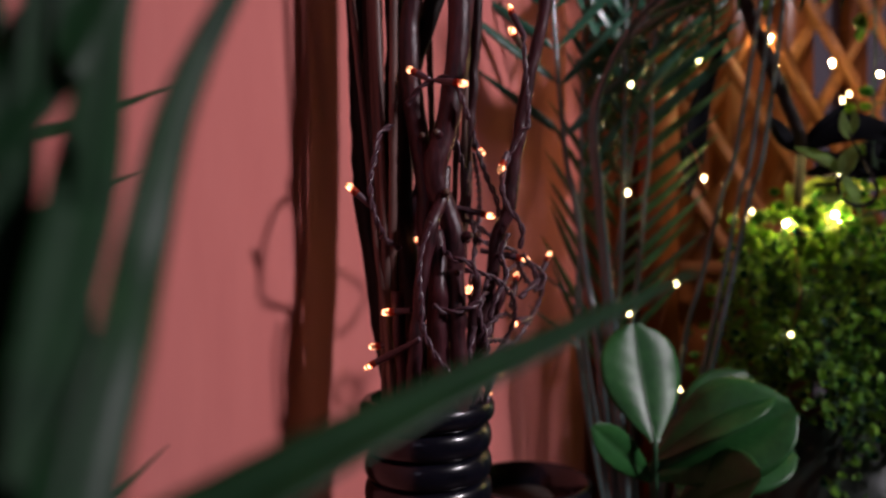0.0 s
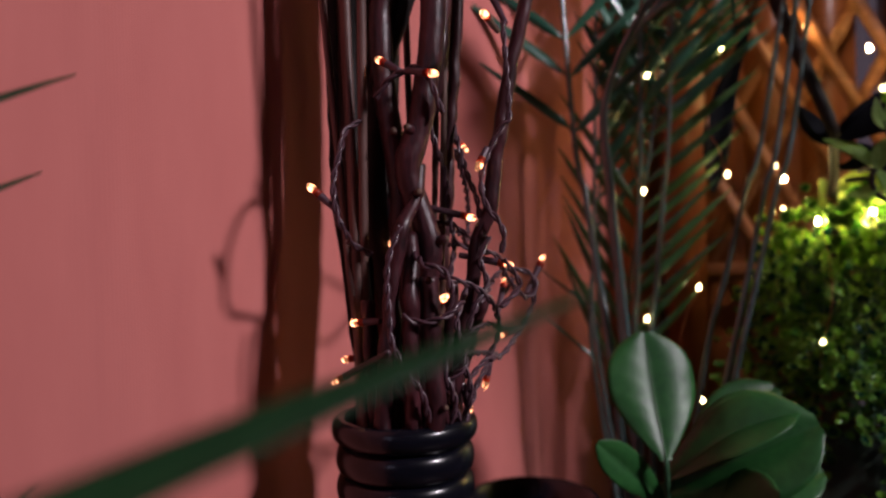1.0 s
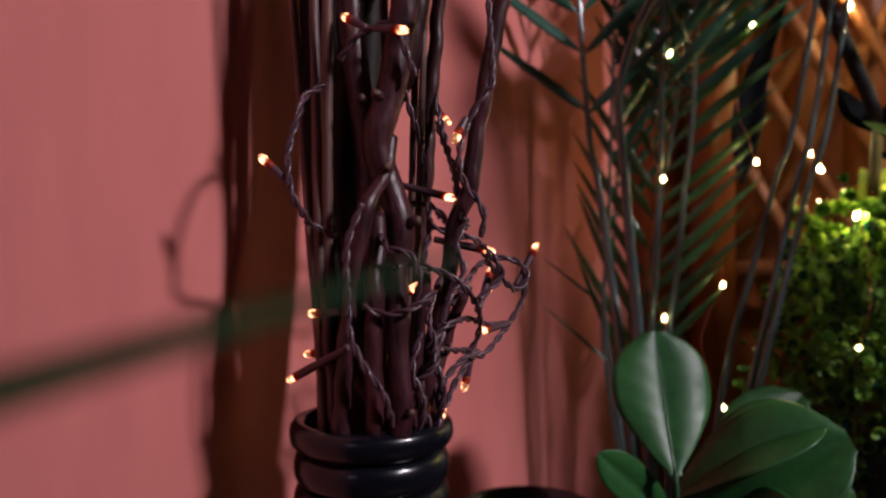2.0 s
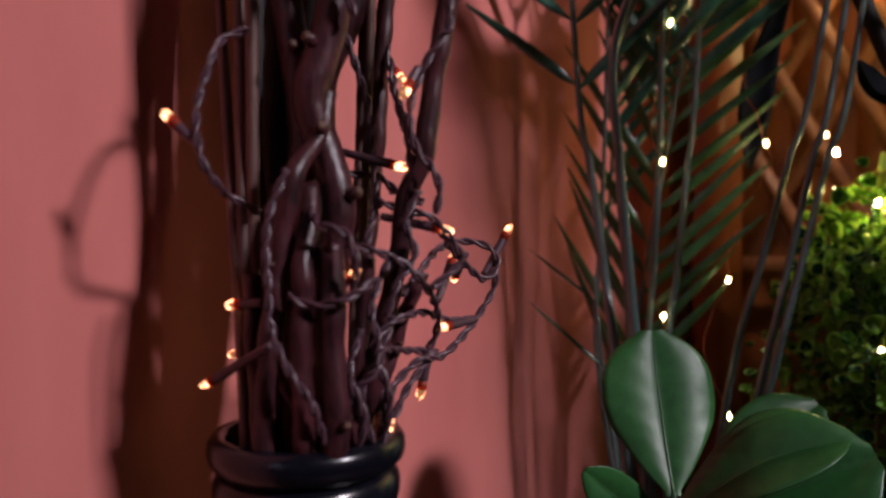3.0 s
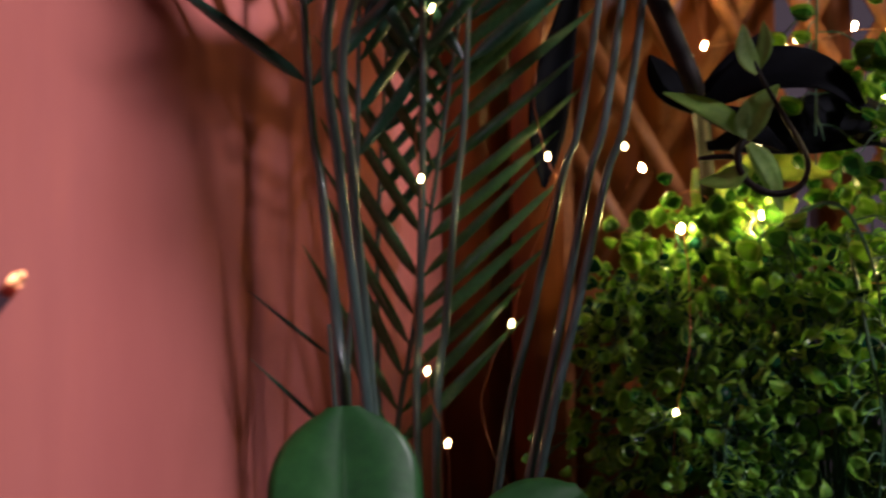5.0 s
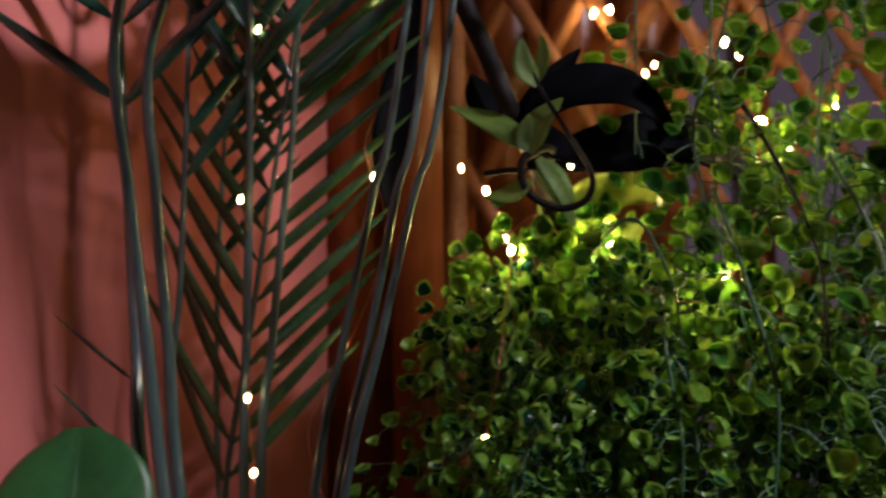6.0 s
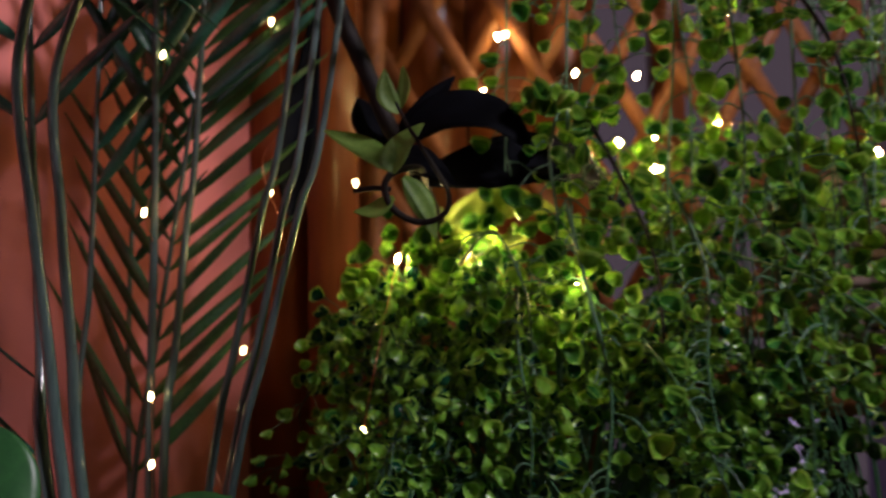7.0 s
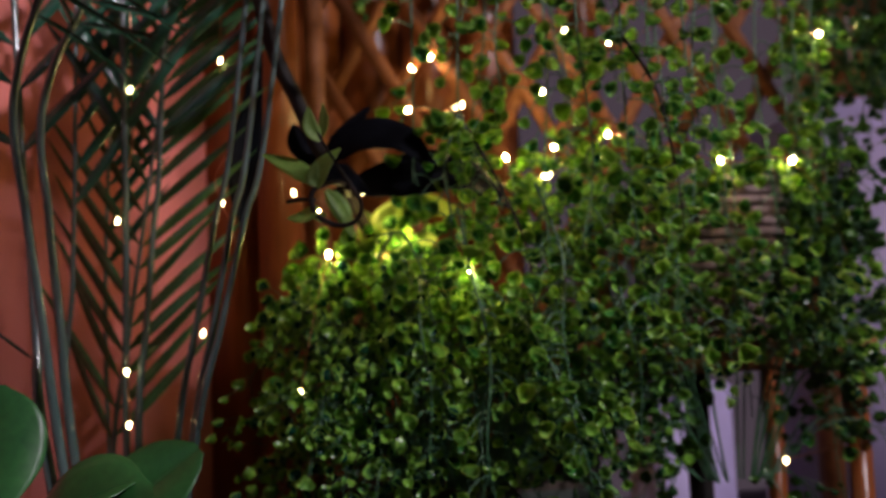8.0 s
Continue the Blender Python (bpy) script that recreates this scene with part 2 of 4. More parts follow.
# north wall: boarded on the west, a window behind the trellis on the east
wall_north = tagged(new("wall_north"), "orange-brown boarded wall behind the trellis", "wall", kind="structure")
for i in [*range(12), *range(19, 28)]:
    x = -0.42 + i * 0.1
    part("board", box((0.097, 0.03, 2.4), (x, (1.62 if i < 8 or i > 12 else 1.42) + 0.002 * (i % 3), 1.5), 0.004), WOOD, wall_north)
part("wall_piece", box((0.70, 0.06, 0.3), (1.07, 1.63, 0.45), 0.002), PLASTER, wall_north)
part("wall_piece", box((0.70, 0.06, 0.4), (1.07, 1.63, 2.50), 0.002), PLASTER, wall_north)
part("wall_piece", box((0.86, 0.06, 2.4), (-0.9, 1.63, 1.5), 0.002), PLASTER, wall_north)
window = tagged(new("window_1"), "window with dusky lilac evening light behind it", "window", kind="structure")
part("window_frame", box((0.05, 0.06, 1.8), (0.90, 1.60, 1.6), 0.004), WOOD, window)
part("window_frame", box((0.05, 0.06, 1.8), (1.42, 1.60, 1.6), 0.004), WOOD, window)
part("pane", box((0.64, 0.006, 2.2), (1.10, 1.665, 1.45), 0), GLASS_GLOW, window, "dim lilac window pane")

# ---- curtain: hangs at a slant, with soft folds ----
def curtain_bm():
    plan = glide([(-0.52, -0.55, 0), (-0.36, -0.12, 0), (-0.225, 0.25, 0), (-0.172, 0.40, 0), (-0.115, 0.60, 0), (-0.02, 0.745, 0), (0.085, 0.89, 0), (0.175, 1.07, 0), (0.25, 1.23, 0), (0.285, 1.36, 0)], 22)
    fr, bm, rows, s = frames_along(plan), bmesh.new(), [], 0.0
    for i, p in enumerate(plan):
        s += (p - plan[i - 1]).length if i else 0
        line = []
        for k in range(19):
            z = FLOOR_Z + 0.01 + k * 0.125
            t = fr[i][0]
            out = Vector((t.y, -t.x, 0))
            wave = 0.0080 * math.sin(s * 33 + 0.5 * math.sin(z * 1.3)) + 0.0012 * math.sin(s * 71 + z * 0.6) + 0.013 * math.sin(s * 11 + 1.1)
            line.append(bm.verts.new((p.x + out.x * wave, p.y + out.y * wave, z)))
        rows.append(line)
    for a, b in zip(rows, rows[1:]):
        for k in range(18):
            bm.faces.new((a[k], b[k], b[k + 1], a[k + 1]))
    return bm


curtain = tagged(part("curtain", curtain_bm(), CURTAIN), "terracotta pink cloth curtain hanging in soft folds", "curtain")
md = curtain.modifiers.new("cloth", "SOLIDIFY")
md.thickness, md.offset = 0.003, -1

# ---- vase with willow twigs and reeds ----
VX, VY = -0.012, 0.524
vase = thing("vase", "black glazed vase with a ringed neck standing on the floor", "vase", at=(VX, VY, FLOOR_Z))
part("body", lathe([(0.055, 0.0), (0.075, 0.004), (0.09, 0.05), (0.105, 0.15), (0.108, 0.24), (0.098, 0.33), (0.075, 0.41), (0.052, 0.455), (0.042, 0.462), (0.0415, 0.622), (0.0385, 0.622), (0.037, 0.57), (0.045, 0.40), (0.08, 0.25), (0.05, 0.02)], 64), BLACK_GLAZE, vase)


def ring_of(z, r, h, bulge):
    """One rounded ring round the neck."""
    bm, rings = bmesh.new(), []
    for k in range(9):
        a = math.pi * k / 8 - math.pi / 2
        rr, zz = r + bulge * math.cos(a) ** 0.8 if abs(math.cos(a)) > 1e-6 else r, z + h / 2 + h / 2 * math.sin(a)
        rings.append([bm.verts.new((rr * math.cos(2 * math.pi * s / 64), rr * math.sin(2 * math.pi * s / 64), zz)) for s in range(64)])
    for a, b in zip(rings, rings[1:]):
        for s in range(64):
            bm.faces.new((a[s], a[(s + 1) % 64], b[(s + 1) % 64], b[s]))
    return bm


for k in range(8):
    part("neck_ring", ring_of(0.462 + k * 0.020, 0.0412, 0.0197, 0.0062), BLACK_GLAZE, vase)
part("rim", lathe([(0.0385, 0.612), (0.0415, 0.622), (0.0460, 0.6235), (0.0490, 0.627), (0.0500, 0.631), (0.0495, 0.636), (0.0470, 0.6395), (0.0430, 0.640), (0.0400, 0.638), (0.0387, 0.632), (0.0380, 0.612)], 64), BLACK_GLAZE, vase)


def knobbly(r0, r1, seed):
    return lambda t: (r0 + (r1 - r0) * t) * (1 + 0.10 * noise.noise((seed, t * 9, 0)) + 0.08 * max(0, math.sin(t * 23 + seed)) ** 6)


def twig(bends, r0, r1, seed, knots=(), label="dark brown curly willow twig in the vase", mat=None):
    """A bent willow twig from its upper end down into the vase, with cut side knots."""
    low = Vector(bends[-1])
    bends = list(bends)
    if low.z < 0.97:
        off = Vector((low.x - VX, low.y - VY))
        off *= min(1.0, 0.027 / max(off.length, 1e-4))
        bends += [(VX + off.x * 0.95, VY + off.y * 0.95, 0.915), (VX + off.x * 0.8, VY + off.y * 0.8, 0.86), (VX + off.x * 0.5, VY + off.y * 0.5, 0.66)]
    path = glide(bends, 12)
    path = [p + 0.0016 * Vector((noise.noise(p * 60 + Vector((seed, 0, 0))), noise.noise(p * 60 + Vector((0, seed, 9))), 0)) for p in path]
    ob = tagged(part("willow_twig", tube(path, knobbly(r0 * 0.9, r1 * 0.9, seed), 12), mat or BARK), label, "twig", "twigs in the vase")
    for f, dx, dy in knots:
        p = path[int(f * (len(path) - 1))]
        d = Vector((dx, dy, 0.25)).normalized()
        part("knot", tube([p + d * r0 * 0.6, p + d * r0 * 1.15, p + d * r0 * 1.45], lambda t: r0 * (0.36 - 0.10 * t), 9), BARK, ob)
        part("knot_face", tube([p + d * r0 * 1.44, p + d * r0 * 1.5], r0 * 0.22, 9), CUT_WOOD, ob, "pale cut face of a side shoot")
    return ob


twig([(0.020, 0.505, 1.55), (0.010, 0.505, 1.32), (0.015, 0.505, 1.22), (0.005, 0.505, 1.139), (-0.004, 0.505, 1.111), (-0.002, 0.505, 1.092), (0.002, 0.505, 1.079), (0.009, 0.505, 1.058), (0.008, 0.505, 1.034), (0.004, 0.505, 1.003), (0.001, 0.505, 0.936)], 0.0100, 0.0078, 1, ((0.25, -0.4, -1), (0.42, 0.3, -1), (0.55, 0.9, -0.6)))
twig([(0.004, 0.508, 1.108), (0.001, 0.500, 1.086), (-0.006, 0.487, 1.068), (-0.013, 0.485, 1.037), (-0.018, 0.485, 0.995), (-0.022, 0.487, 0.941)], 0.0046, 0.0072, 2, ((0.42, -0.1, -1),))
twig([(-0.030, 0.515, 1.55), (-0.012, 0.515, 1.30), (-0.022, 0.515, 1.20), (-0.015, 0.515, 1.128), (-0.011, 0.515, 1.103), (-0.010, 0.515, 1.06), (-0.004, 0.515, 1.0), (-0.006, 0.515, 0.93)], 0.0085, 0.008, 3, ((0.3, 0.2, -1),))
twig([(0.009, 0.489, 1.035), (0.010, 0.487, 0.995), (0.011, 0.488, 0.939)], 0.0072, 0.0072, 4, ((0.02, 0.1, -1), (0.35, 0.7, -0.8)))
twig([(0.085, 0.52, 1.55), (0.070, 0.515, 1.34), (0.078, 0.515, 1.24), (0.064, 0.515, 1.168), (0.060, 0.515, 1.141), (0.053, 0.515, 1.109), (0.050, 0.515, 1.082), (0.042, 0.515, 1.059), (0.038, 0.515, 1.034), (0.031, 0.515, 1.002), (0.024, 0.515, 0.966), (0.019, 0.515, 0.931)], 0.0055, 0.0060, 5, ((0.55, 0.5, -1), (0.8, -0.3, -1)))
twig([(0.040, 0.55, 1.5), (0.030, 0.55, 1.24), (0.024, 0.550, 1.152), (0.021, 0.550, 1.125), (0.020, 0.550, 1.093), (0.016, 0.550, 1.053), (0.011, 0.550, 0.998), (0.003, 0.550, 0.922)], 0.0052, 0.0055, 6, ((0.5, 1, -0.4),))
# dark back twigs: the gap's deep shade put into their near-black colour
twig([(-0.040, 0.572, 1.5), (-0.034, 0.572, 1.25), (-0.038, 0.572, 1.112), (-0.034, 0.568, 1.056), (-0.031, 0.560, 0.998), (-0.027, 0.550, 0.920)], 0.0085, 0.0085, 7, label="near-black filler twig at the back of the vase", mat=DARK_STEM)
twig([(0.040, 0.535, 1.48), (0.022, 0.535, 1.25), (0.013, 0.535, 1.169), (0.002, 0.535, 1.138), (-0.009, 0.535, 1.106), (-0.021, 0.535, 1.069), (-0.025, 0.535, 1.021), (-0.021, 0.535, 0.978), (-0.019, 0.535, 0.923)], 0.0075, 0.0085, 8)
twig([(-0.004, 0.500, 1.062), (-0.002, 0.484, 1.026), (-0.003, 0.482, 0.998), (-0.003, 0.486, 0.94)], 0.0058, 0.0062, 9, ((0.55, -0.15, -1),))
twig([(-0.02, 0.53, 1.5), (0.004, 0.528, 1.28), (-0.024, 0.53, 1.17), (-0.028, 0.53, 1.08), (-0.012, 0.528, 0.93)], 0.0085, 0.008, 11, label="near-black filler twig at the back of the vase", mat=DARK_STEM)

twig([(0.046, 0.53, 1.020), (0.040, 0.528, 1.005), (0.033, 0.525, 0.985), (0.026, 0.522, 0.962), (0.022, 0.52, 0.935)], 0.0040, 0.0048, 12, ((0.3, 0.6, -0.8),))
twig([(0.024, 0.50, 1.03), (0.021, 0.499, 0.998), (0.018, 0.50, 0.966), (0.015, 0.502, 0.932)], 0.0036, 0.0042, 13)
twig([(-0.032, 0.50, 1.02), (-0.030, 0.498, 0.98), (-0.028, 0.50, 0.935)], 0.0052, 0.0058, 15)

# last four twigs: added, mostly hidden, to thicken the shadow on the curtain
twig([(-0.050, 0.608, 1.5), (-0.056, 0.606, 1.25), (-0.050, 0.602, 1.10), (-0.040, 0.580, 0.99), (-0.026, 0.552, 0.92)], 0.0115, 0.009, 16, label="near-black filler twig at the back of the vase", mat=DARK_STEM)


twig([(-0.030, 0.606, 1.5), (-0.026, 0.606, 1.25), (-0.031, 0.602, 1.10), (-0.026, 0.580, 0.99), (-0.018, 0.553, 0.92)], 0.0115, 0.009, 19, label="near-black filler twig at the back of the vase", mat=DARK_STEM)
twig([(-0.070, 0.592, 1.5), (-0.066, 0.592, 1.25), (-0.062, 0.588, 1.10), (-0.048, 0.570, 0.99), (-0.034, 0.550, 0.92)], 0.0095, 0.008, 20, label="near-black filler twig at the back of the vase", mat=DARK_STEM)

twig([(-0.056, 0.566, 1.5), (-0.052, 0.566, 1.25), (-0.049, 0.560, 1.10), (-0.040, 0.552, 0.99), (-0.030, 0.542, 0.92)], 0.0085, 0.008, 21, label="near-black filler twig at the back of the vase", mat=DARK_STEM)


def reed(top, low, r, seed):
    a, b = Vector(top), Vector(low)
    d = (a - b) / (a.z - b.z)
    path = [b + d * (0.66 - b.z) * 0.6, b, (a + b) / 2, a, a + d * (1.5 - a.z)]
    path[0].z = 0.62
    path = glide([tuple(p) for p in path], 6)
    tagged(part("reed", tube(path, lambda t: r * (1.05 - 0.2 * t) * (1 + 0.05 * math.sin(t * 40 + seed)), 8), REED), "straight thin brown dried reed in the vase", "reed", "reeds in the vase")


reed((-0.057, 0.525, 1.163), (-0.036, 0.500, 0.944), 0.0030, 1)
reed((-0.043, 0.515, 1.159), (-0.038, 0.506, 0.941), 0.0034, 2)
reed((-0.033, 0.505, 1.155), (-0.038, 0.518, 0.938), 0.0036, 3)
reed((-0.047, 0.530, 1.164), (-0.043, 0.528, 0.935), 0.0032, 4)
reed((0.020, 0.535, 1.164), (0.012, 0.535, 0.946), 0.0026, 5)
reed((0.014, 0.545, 1.167), (0.006, 0.545, 0.943), 0.0026, 6)
reed((-0.006, 0.548, 1.165), (-0.002, 0.542, 0.94), 0.0030, 7)
reed((-0.049, 0.540, 1.165), (-0.042, 0.540, 0.94), 0.0032, 8)

# ---- string of amber lights wound round the twigs ----
amber_string = thing("light_string", "lit amber bulbs on twisted brown cable wound round the twigs", "string lights")


def cable(bends, pitch=0.0210, r=0.00115):
    """Two strands twisted round each other."""
    path = glide(bends, 14)
    fr, run = frames_along(path), 0.0
    strands = ([], [])
    for i, (p, (t, s, u)) in enumerate(zip(path, fr)):
        run += (p - path[i - 1]).length if i else 0
        a = 2 * math.pi * run / pitch
        off = r * 1.02 * (math.cos(a) * s + math.sin(a) * u)
        strands[0].append(p + off), strands[1].append(p - off)
    for st in strands:
        part("cable_strand", tube(st, r, 6), CABLE, amber_string)


def amber_bulb(at, base, size=1.0):
    """A lamp on its cable sleeve: sleeve, red holder and lit bulb."""
    at, base = Vector(at), Vector(base)
    d = (at - base).normalized()
    length = (at - base).length
    neck = at - d * 0.0045
    mid = base + (neck - base) * 0.55
    sl = part("sleeve", tube(glide([base, base + (mid - base) * 0.5, mid, neck], 4), lambda t: 0.0020 + 0.0006 * t, 10), CABLE, amber_string)
    part("holder", tube([neck - d * 0.003, neck, neck + d * 0.0016], 0.0026, 10), SLEEVE_RED, sl, "red translucent lamp holder")
    path = [neck + d * (0.0012 + 0.0066 * size * k / 8) for k in range(9)]
    part("bulb", tube(path, lambda t: 0.0024 * size * math.sqrt(max(0.03, 1 - max(0, (t - 0.35) / 0.66) ** 2)), 12), BULB_WARM, sl, "lit amber bulb")


cable([(-0.030, 0.505, 1.05), (-0.041, 0.490, 1.058), (-0.041, 0.480, 1.062), (-0.044, 0.472, 1.070), (-0.047, 0.472, 1.082), (-0.048, 0.475, 1.098), (-0.044, 0.480, 1.117), (-0.042, 0.490, 1.130), (-0.034, 0.500, 1.137)])
cable([(-0.007, 0.474, 1.068), (-0.014, 0.472, 1.050), (-0.016, 0.472, 1.033), (-0.015, 0.472, 1.015), (-0.014, 0.472, 0.997), (-0.006, 0.472, 0.979), (0.004, 0.473, 0.964), (0.008, 0.480, 0.945)])
cable([(0.004, 0.520, 1.154), (0.010, 0.525, 1.135), (0.015, 0.530, 1.118), (0.019, 0.530, 1.105), (0.021, 0.530, 1.084), (0.025, 0.520, 1.056), (0.022, 0.510, 1.035), (0.020, 0.508, 1.012), (0.019, 0.508, 0.992), (0.020, 0.51, 0.955)])
cable([(0.060, 0.505, 1.20), (0.063, 0.505, 1.142), (0.059, 0.505, 1.133), (0.052, 0.505, 1.121), (0.045, 0.505, 1.105), (0.044, 0.505, 1.090), (0.048, 0.505, 1.078), (0.054, 0.505, 1.071), (0.058, 0.505, 1.061), (0.056, 0.507, 1.049)])
cable([(0.026, 0.515, 1.056), (0.039, 0.515, 1.051), (0.053, 0.520, 1.047), (0.060, 0.540, 1.032), (0.070, 0.560, 1.019), (0.077, 0.570, 1.014), (0.084, 0.575, 1.022), (0.078, 0.575, 1.032), (0.064, 0.570, 1.035), (0.053, 0.550, 1.031), (0.046, 0.530, 1.021), (0.037, 0.520, 1.009)])
cable([(0.083, 0.578, 1.022), (0.081, 0.580, 1.007), (0.072, 0.570, 0.992), (0.062, 0.555, 0.980), (0.054, 0.545, 0.974), (0.046, 0.530, 0.975), (0.037, 0.520, 0.968), (0.032, 0.510, 0.958), (0.030, 0.505, 0.935)])
cable([(0.016, 0.490, 1.035), (0.028, 0.490, 1.032), (0.040, 0.500, 1.026), (0.050, 0.510, 1.015), (0.054, 0.530, 1.000), (0.052, 0.540, 0.986), (0.044, 0.540, 0.972)])
cable([(0.026, 0.498, 0.985), (0.032, 0.500, 0.994), (0.040, 0.510, 0.999), (0.048, 0.530, 0.999), (0.058, 0.550, 0.993), (0.072, 0.570, 0.992)])
cable([(-0.007, 0.475, 1.012), (0.002, 0.475, 1.008), (0.014, 0.475, 1.009), (0.025, 0.479, 1.014), (0.030, 0.490, 1.019)])
cable([(0.000, 0.490, 1.050), (0.008, 0.475, 1.043), (0.015, 0.475, 1.042), (0.021, 0.475, 1.037), (0.024, 0.475, 1.026), (0.021, 0.480, 1.015)])
cable([(0.002, 0.530, 1.083), (0.008, 0.530, 1.071), (0.023, 0.535, 1.069), (0.035, 0.530, 1.060), (0.048, 0.522, 1.055)])
cable([(0.015, 0.490, 0.945), (0.020, 0.490, 0.967), (0.030, 0.490, 0.976), (0.032, 0.500, 0.984), (0.037, 0.520, 0.981), (0.046, 0.540, 0.978)])
cable([(0.021, 0.550, 1.158), (0.028, 0.545, 1.129), (0.035, 0.530, 1.102), (0.041, 0.520, 1.085), (0.044, 0.51, 1.06)])
cable([(-0.023, 0.492, 1.150), (-0.013, 0.490, 1.162), (-0.005, 0.490, 1.166), (0.005, 0.488, 1.168), (0.012, 0.490, 1.161), (0.020, 0.494, 1.14)])
cable([(0.034, 0.51, 1.03), (0.026, 0.50, 1.005), (0.030, 0.497, 0.985), (0.022, 0.495, 0.965), (0.026, 0.50, 0.94)])
cable([(0.052, 0.545, 0.978), (0.040, 0.525, 0.962), (0.034, 0.515, 0.948), (0.028, 0.51, 0.93)])
cable([(0.036, 0.505, 1.00), (0.030, 0.50, 0.98), (0.034, 0.503, 0.96), (0.030, 0.508, 0.935)])
cable([(0.022, 0.494, 0.995), (0.018, 0.488, 0.975), (0.024, 0.490, 0.955), (0.018, 0.498, 0.93)])
cable([(0.048, 0.506, 1.06), (0.042, 0.503, 1.045), (0.046, 0.505, 1.03), (0.038, 0.50, 1.015), (0.033, 0.50, 1.0)])
cable([(0.026, 0.552, 1.123), (0.030, 0.572, 1.108), (0.033, 0.594, 1.096), (0.034, 0.614, 1.078), (0.033, 0.610, 1.061), (0.032, 0.585, 1.052), (0.030, 0.560, 1.060), (0.027, 0.546, 1.063)])
cable([(0.057, 0.500, 1.045), (0.064, 0.505, 1.036), (0.068, 0.510, 1.027), (0.062, 0.505, 1.020), (0.055, 0.500, 1.014)])
for at, base in (((-0.062, 0.474, 1.093), (-0.048, 0.474, 1.080)), ((0.061, 0.512, 1.041), (0.028, 0.515, 1.048)), ((0.060, 0.562, 1.027), (0.053, 0.540, 1.004)),
                 ((0.090, 0.586, 1.042), (0.076, 0.575, 1.016)), ((0.058, 0.592, 1.013), (0.066, 0.572, 1.028)), ((0.055, 0.543, 0.990), (0.072, 0.568, 0.992)),
                 ((0.044, 0.541, 0.955), (0.049, 0.540, 0.978)), ((0.033, 0.510, 0.946), (0.028, 0.515, 0.962)), ((-0.040, 0.493, 1.006), (-0.022, 0.486, 1.008)),
                 ((-0.053, 0.494, 0.968), (-0.016, 0.478, 0.989)), ((-0.024, 0.505, 0.974), (-0.003, 0.488, 0.950)), ((-0.052, 0.527, 0.977), (-0.036, 0.520, 0.980)),
                 ((0.037, 0.524, 1.073), (0.003, 0.531, 1.082)), ((0.033, 0.554, 1.123), (0.018, 0.553, 1.138)), ((0.042, 0.498, 1.105), (0.048, 0.505, 1.118)),
                 ((-0.018, 0.520, 1.056), (0.000, 0.495, 1.042)), ((0.019, 0.500, 1.021), (0.006, 0.510, 1.012)), ((-0.021, 0.499, 1.176), (-0.007, 0.490, 1.167)),
                 ((0.016, 0.474, 1.161), (-0.002, 0.486, 1.166)), ((0.047, 0.461, 1.193), (0.056, 0.49, 1.19)), ((0.052, 0.52, 1.225), (0.062, 0.51, 1.20))):
    amber_bulb(at, base)

# ---- broad-leaved house plant ----
def ribbon(bends, width, face, fold=0.3, thick=0.0006, peak=0.35, per=6, cols=4, power=0.8):
    """A long leaf along a bent midrib."""
    path = glide(bends, per)
    bm, top, low, n = bmesh.new(), [], [], len(path)
    for i, p in enumerate(path):
        t = i / (n - 1)
        tan = (path[min(i + 1, n - 1)] - path[max(i - 1, 0)]).normalized()
        up = Vector(face) - tan * tan.dot(Vector(face))
        up.normalize()
        side = up.cross(tan)
        w = width / 2 * (math.sin(math.pi * min(0.985, max(0.03, t)) ** (math.log(0.5) / math.log(peak))) ** power)
        top.append([bm.verts.new(p + side * (s * w) + up * (fold * w * abs(s))) for s in (2 * k / cols - 1 for k in range(cols + 1))])
        low.append([bm.verts.new(v.co - up * thick) for v in top[-1]])
    for i in range(n - 1):
        for k in range(cols):
            bm.faces.new((top[i][k], top[i + 1][k], top[i + 1][k + 1], top[i][k + 1]))
            bm.faces.new((low[i][k], low[i][k + 1], low[i + 1][k + 1], low[i + 1][k]))
        for k in (0, cols):
            bm.faces.new((top[i][k], low[i][k], low[i + 1][k], top[i + 1][k]))
    bmesh.ops.recalc_face_normals(bm, faces=bm.faces)
    return bm


def pot(name, label, x, y, top, r, mat):
    """A round planter on the floor, filled with soil."""
    h = top - FLOOR_Z
    ob = thing(name, label, "planter", at=(x, y, FLOOR_Z))
    part("body", lathe([(r * 0.75, 0), (r * 0.8, 0.004), (r * 0.97, h * 0.9), (r, h * 0.93), (r, h - 0.004), (r * 0.97, h), (r * 0.9, h), (r * 0.88, h * 0.93), (r * 0.6, h * 0.2)], 32), mat, ob)
    bm = bmesh.new()
    bmesh.ops.create_circle(bm, cap_ends=True, radius=r * 0.9, segments=32)
    bmesh.ops.translate(bm, vec=(0, 0, h * 0.95), verts=bm.verts)
    part("soil", bm, EARTH, ob, "dark potting soil")
    return ob


pot("planter", "dark green planter of the broad-leaved plant", 0.225, 0.735, 0.70, 0.062, POT_DARK)
pot("planter", "low round black planter beside the vase", 0.088, 0.735, 0.808, 0.066, BLACK_GLAZE)
house_plant = thing("house_plant", "broad glossy dark green leaves on upright stems", "house plant", at=(0, 0, 0))


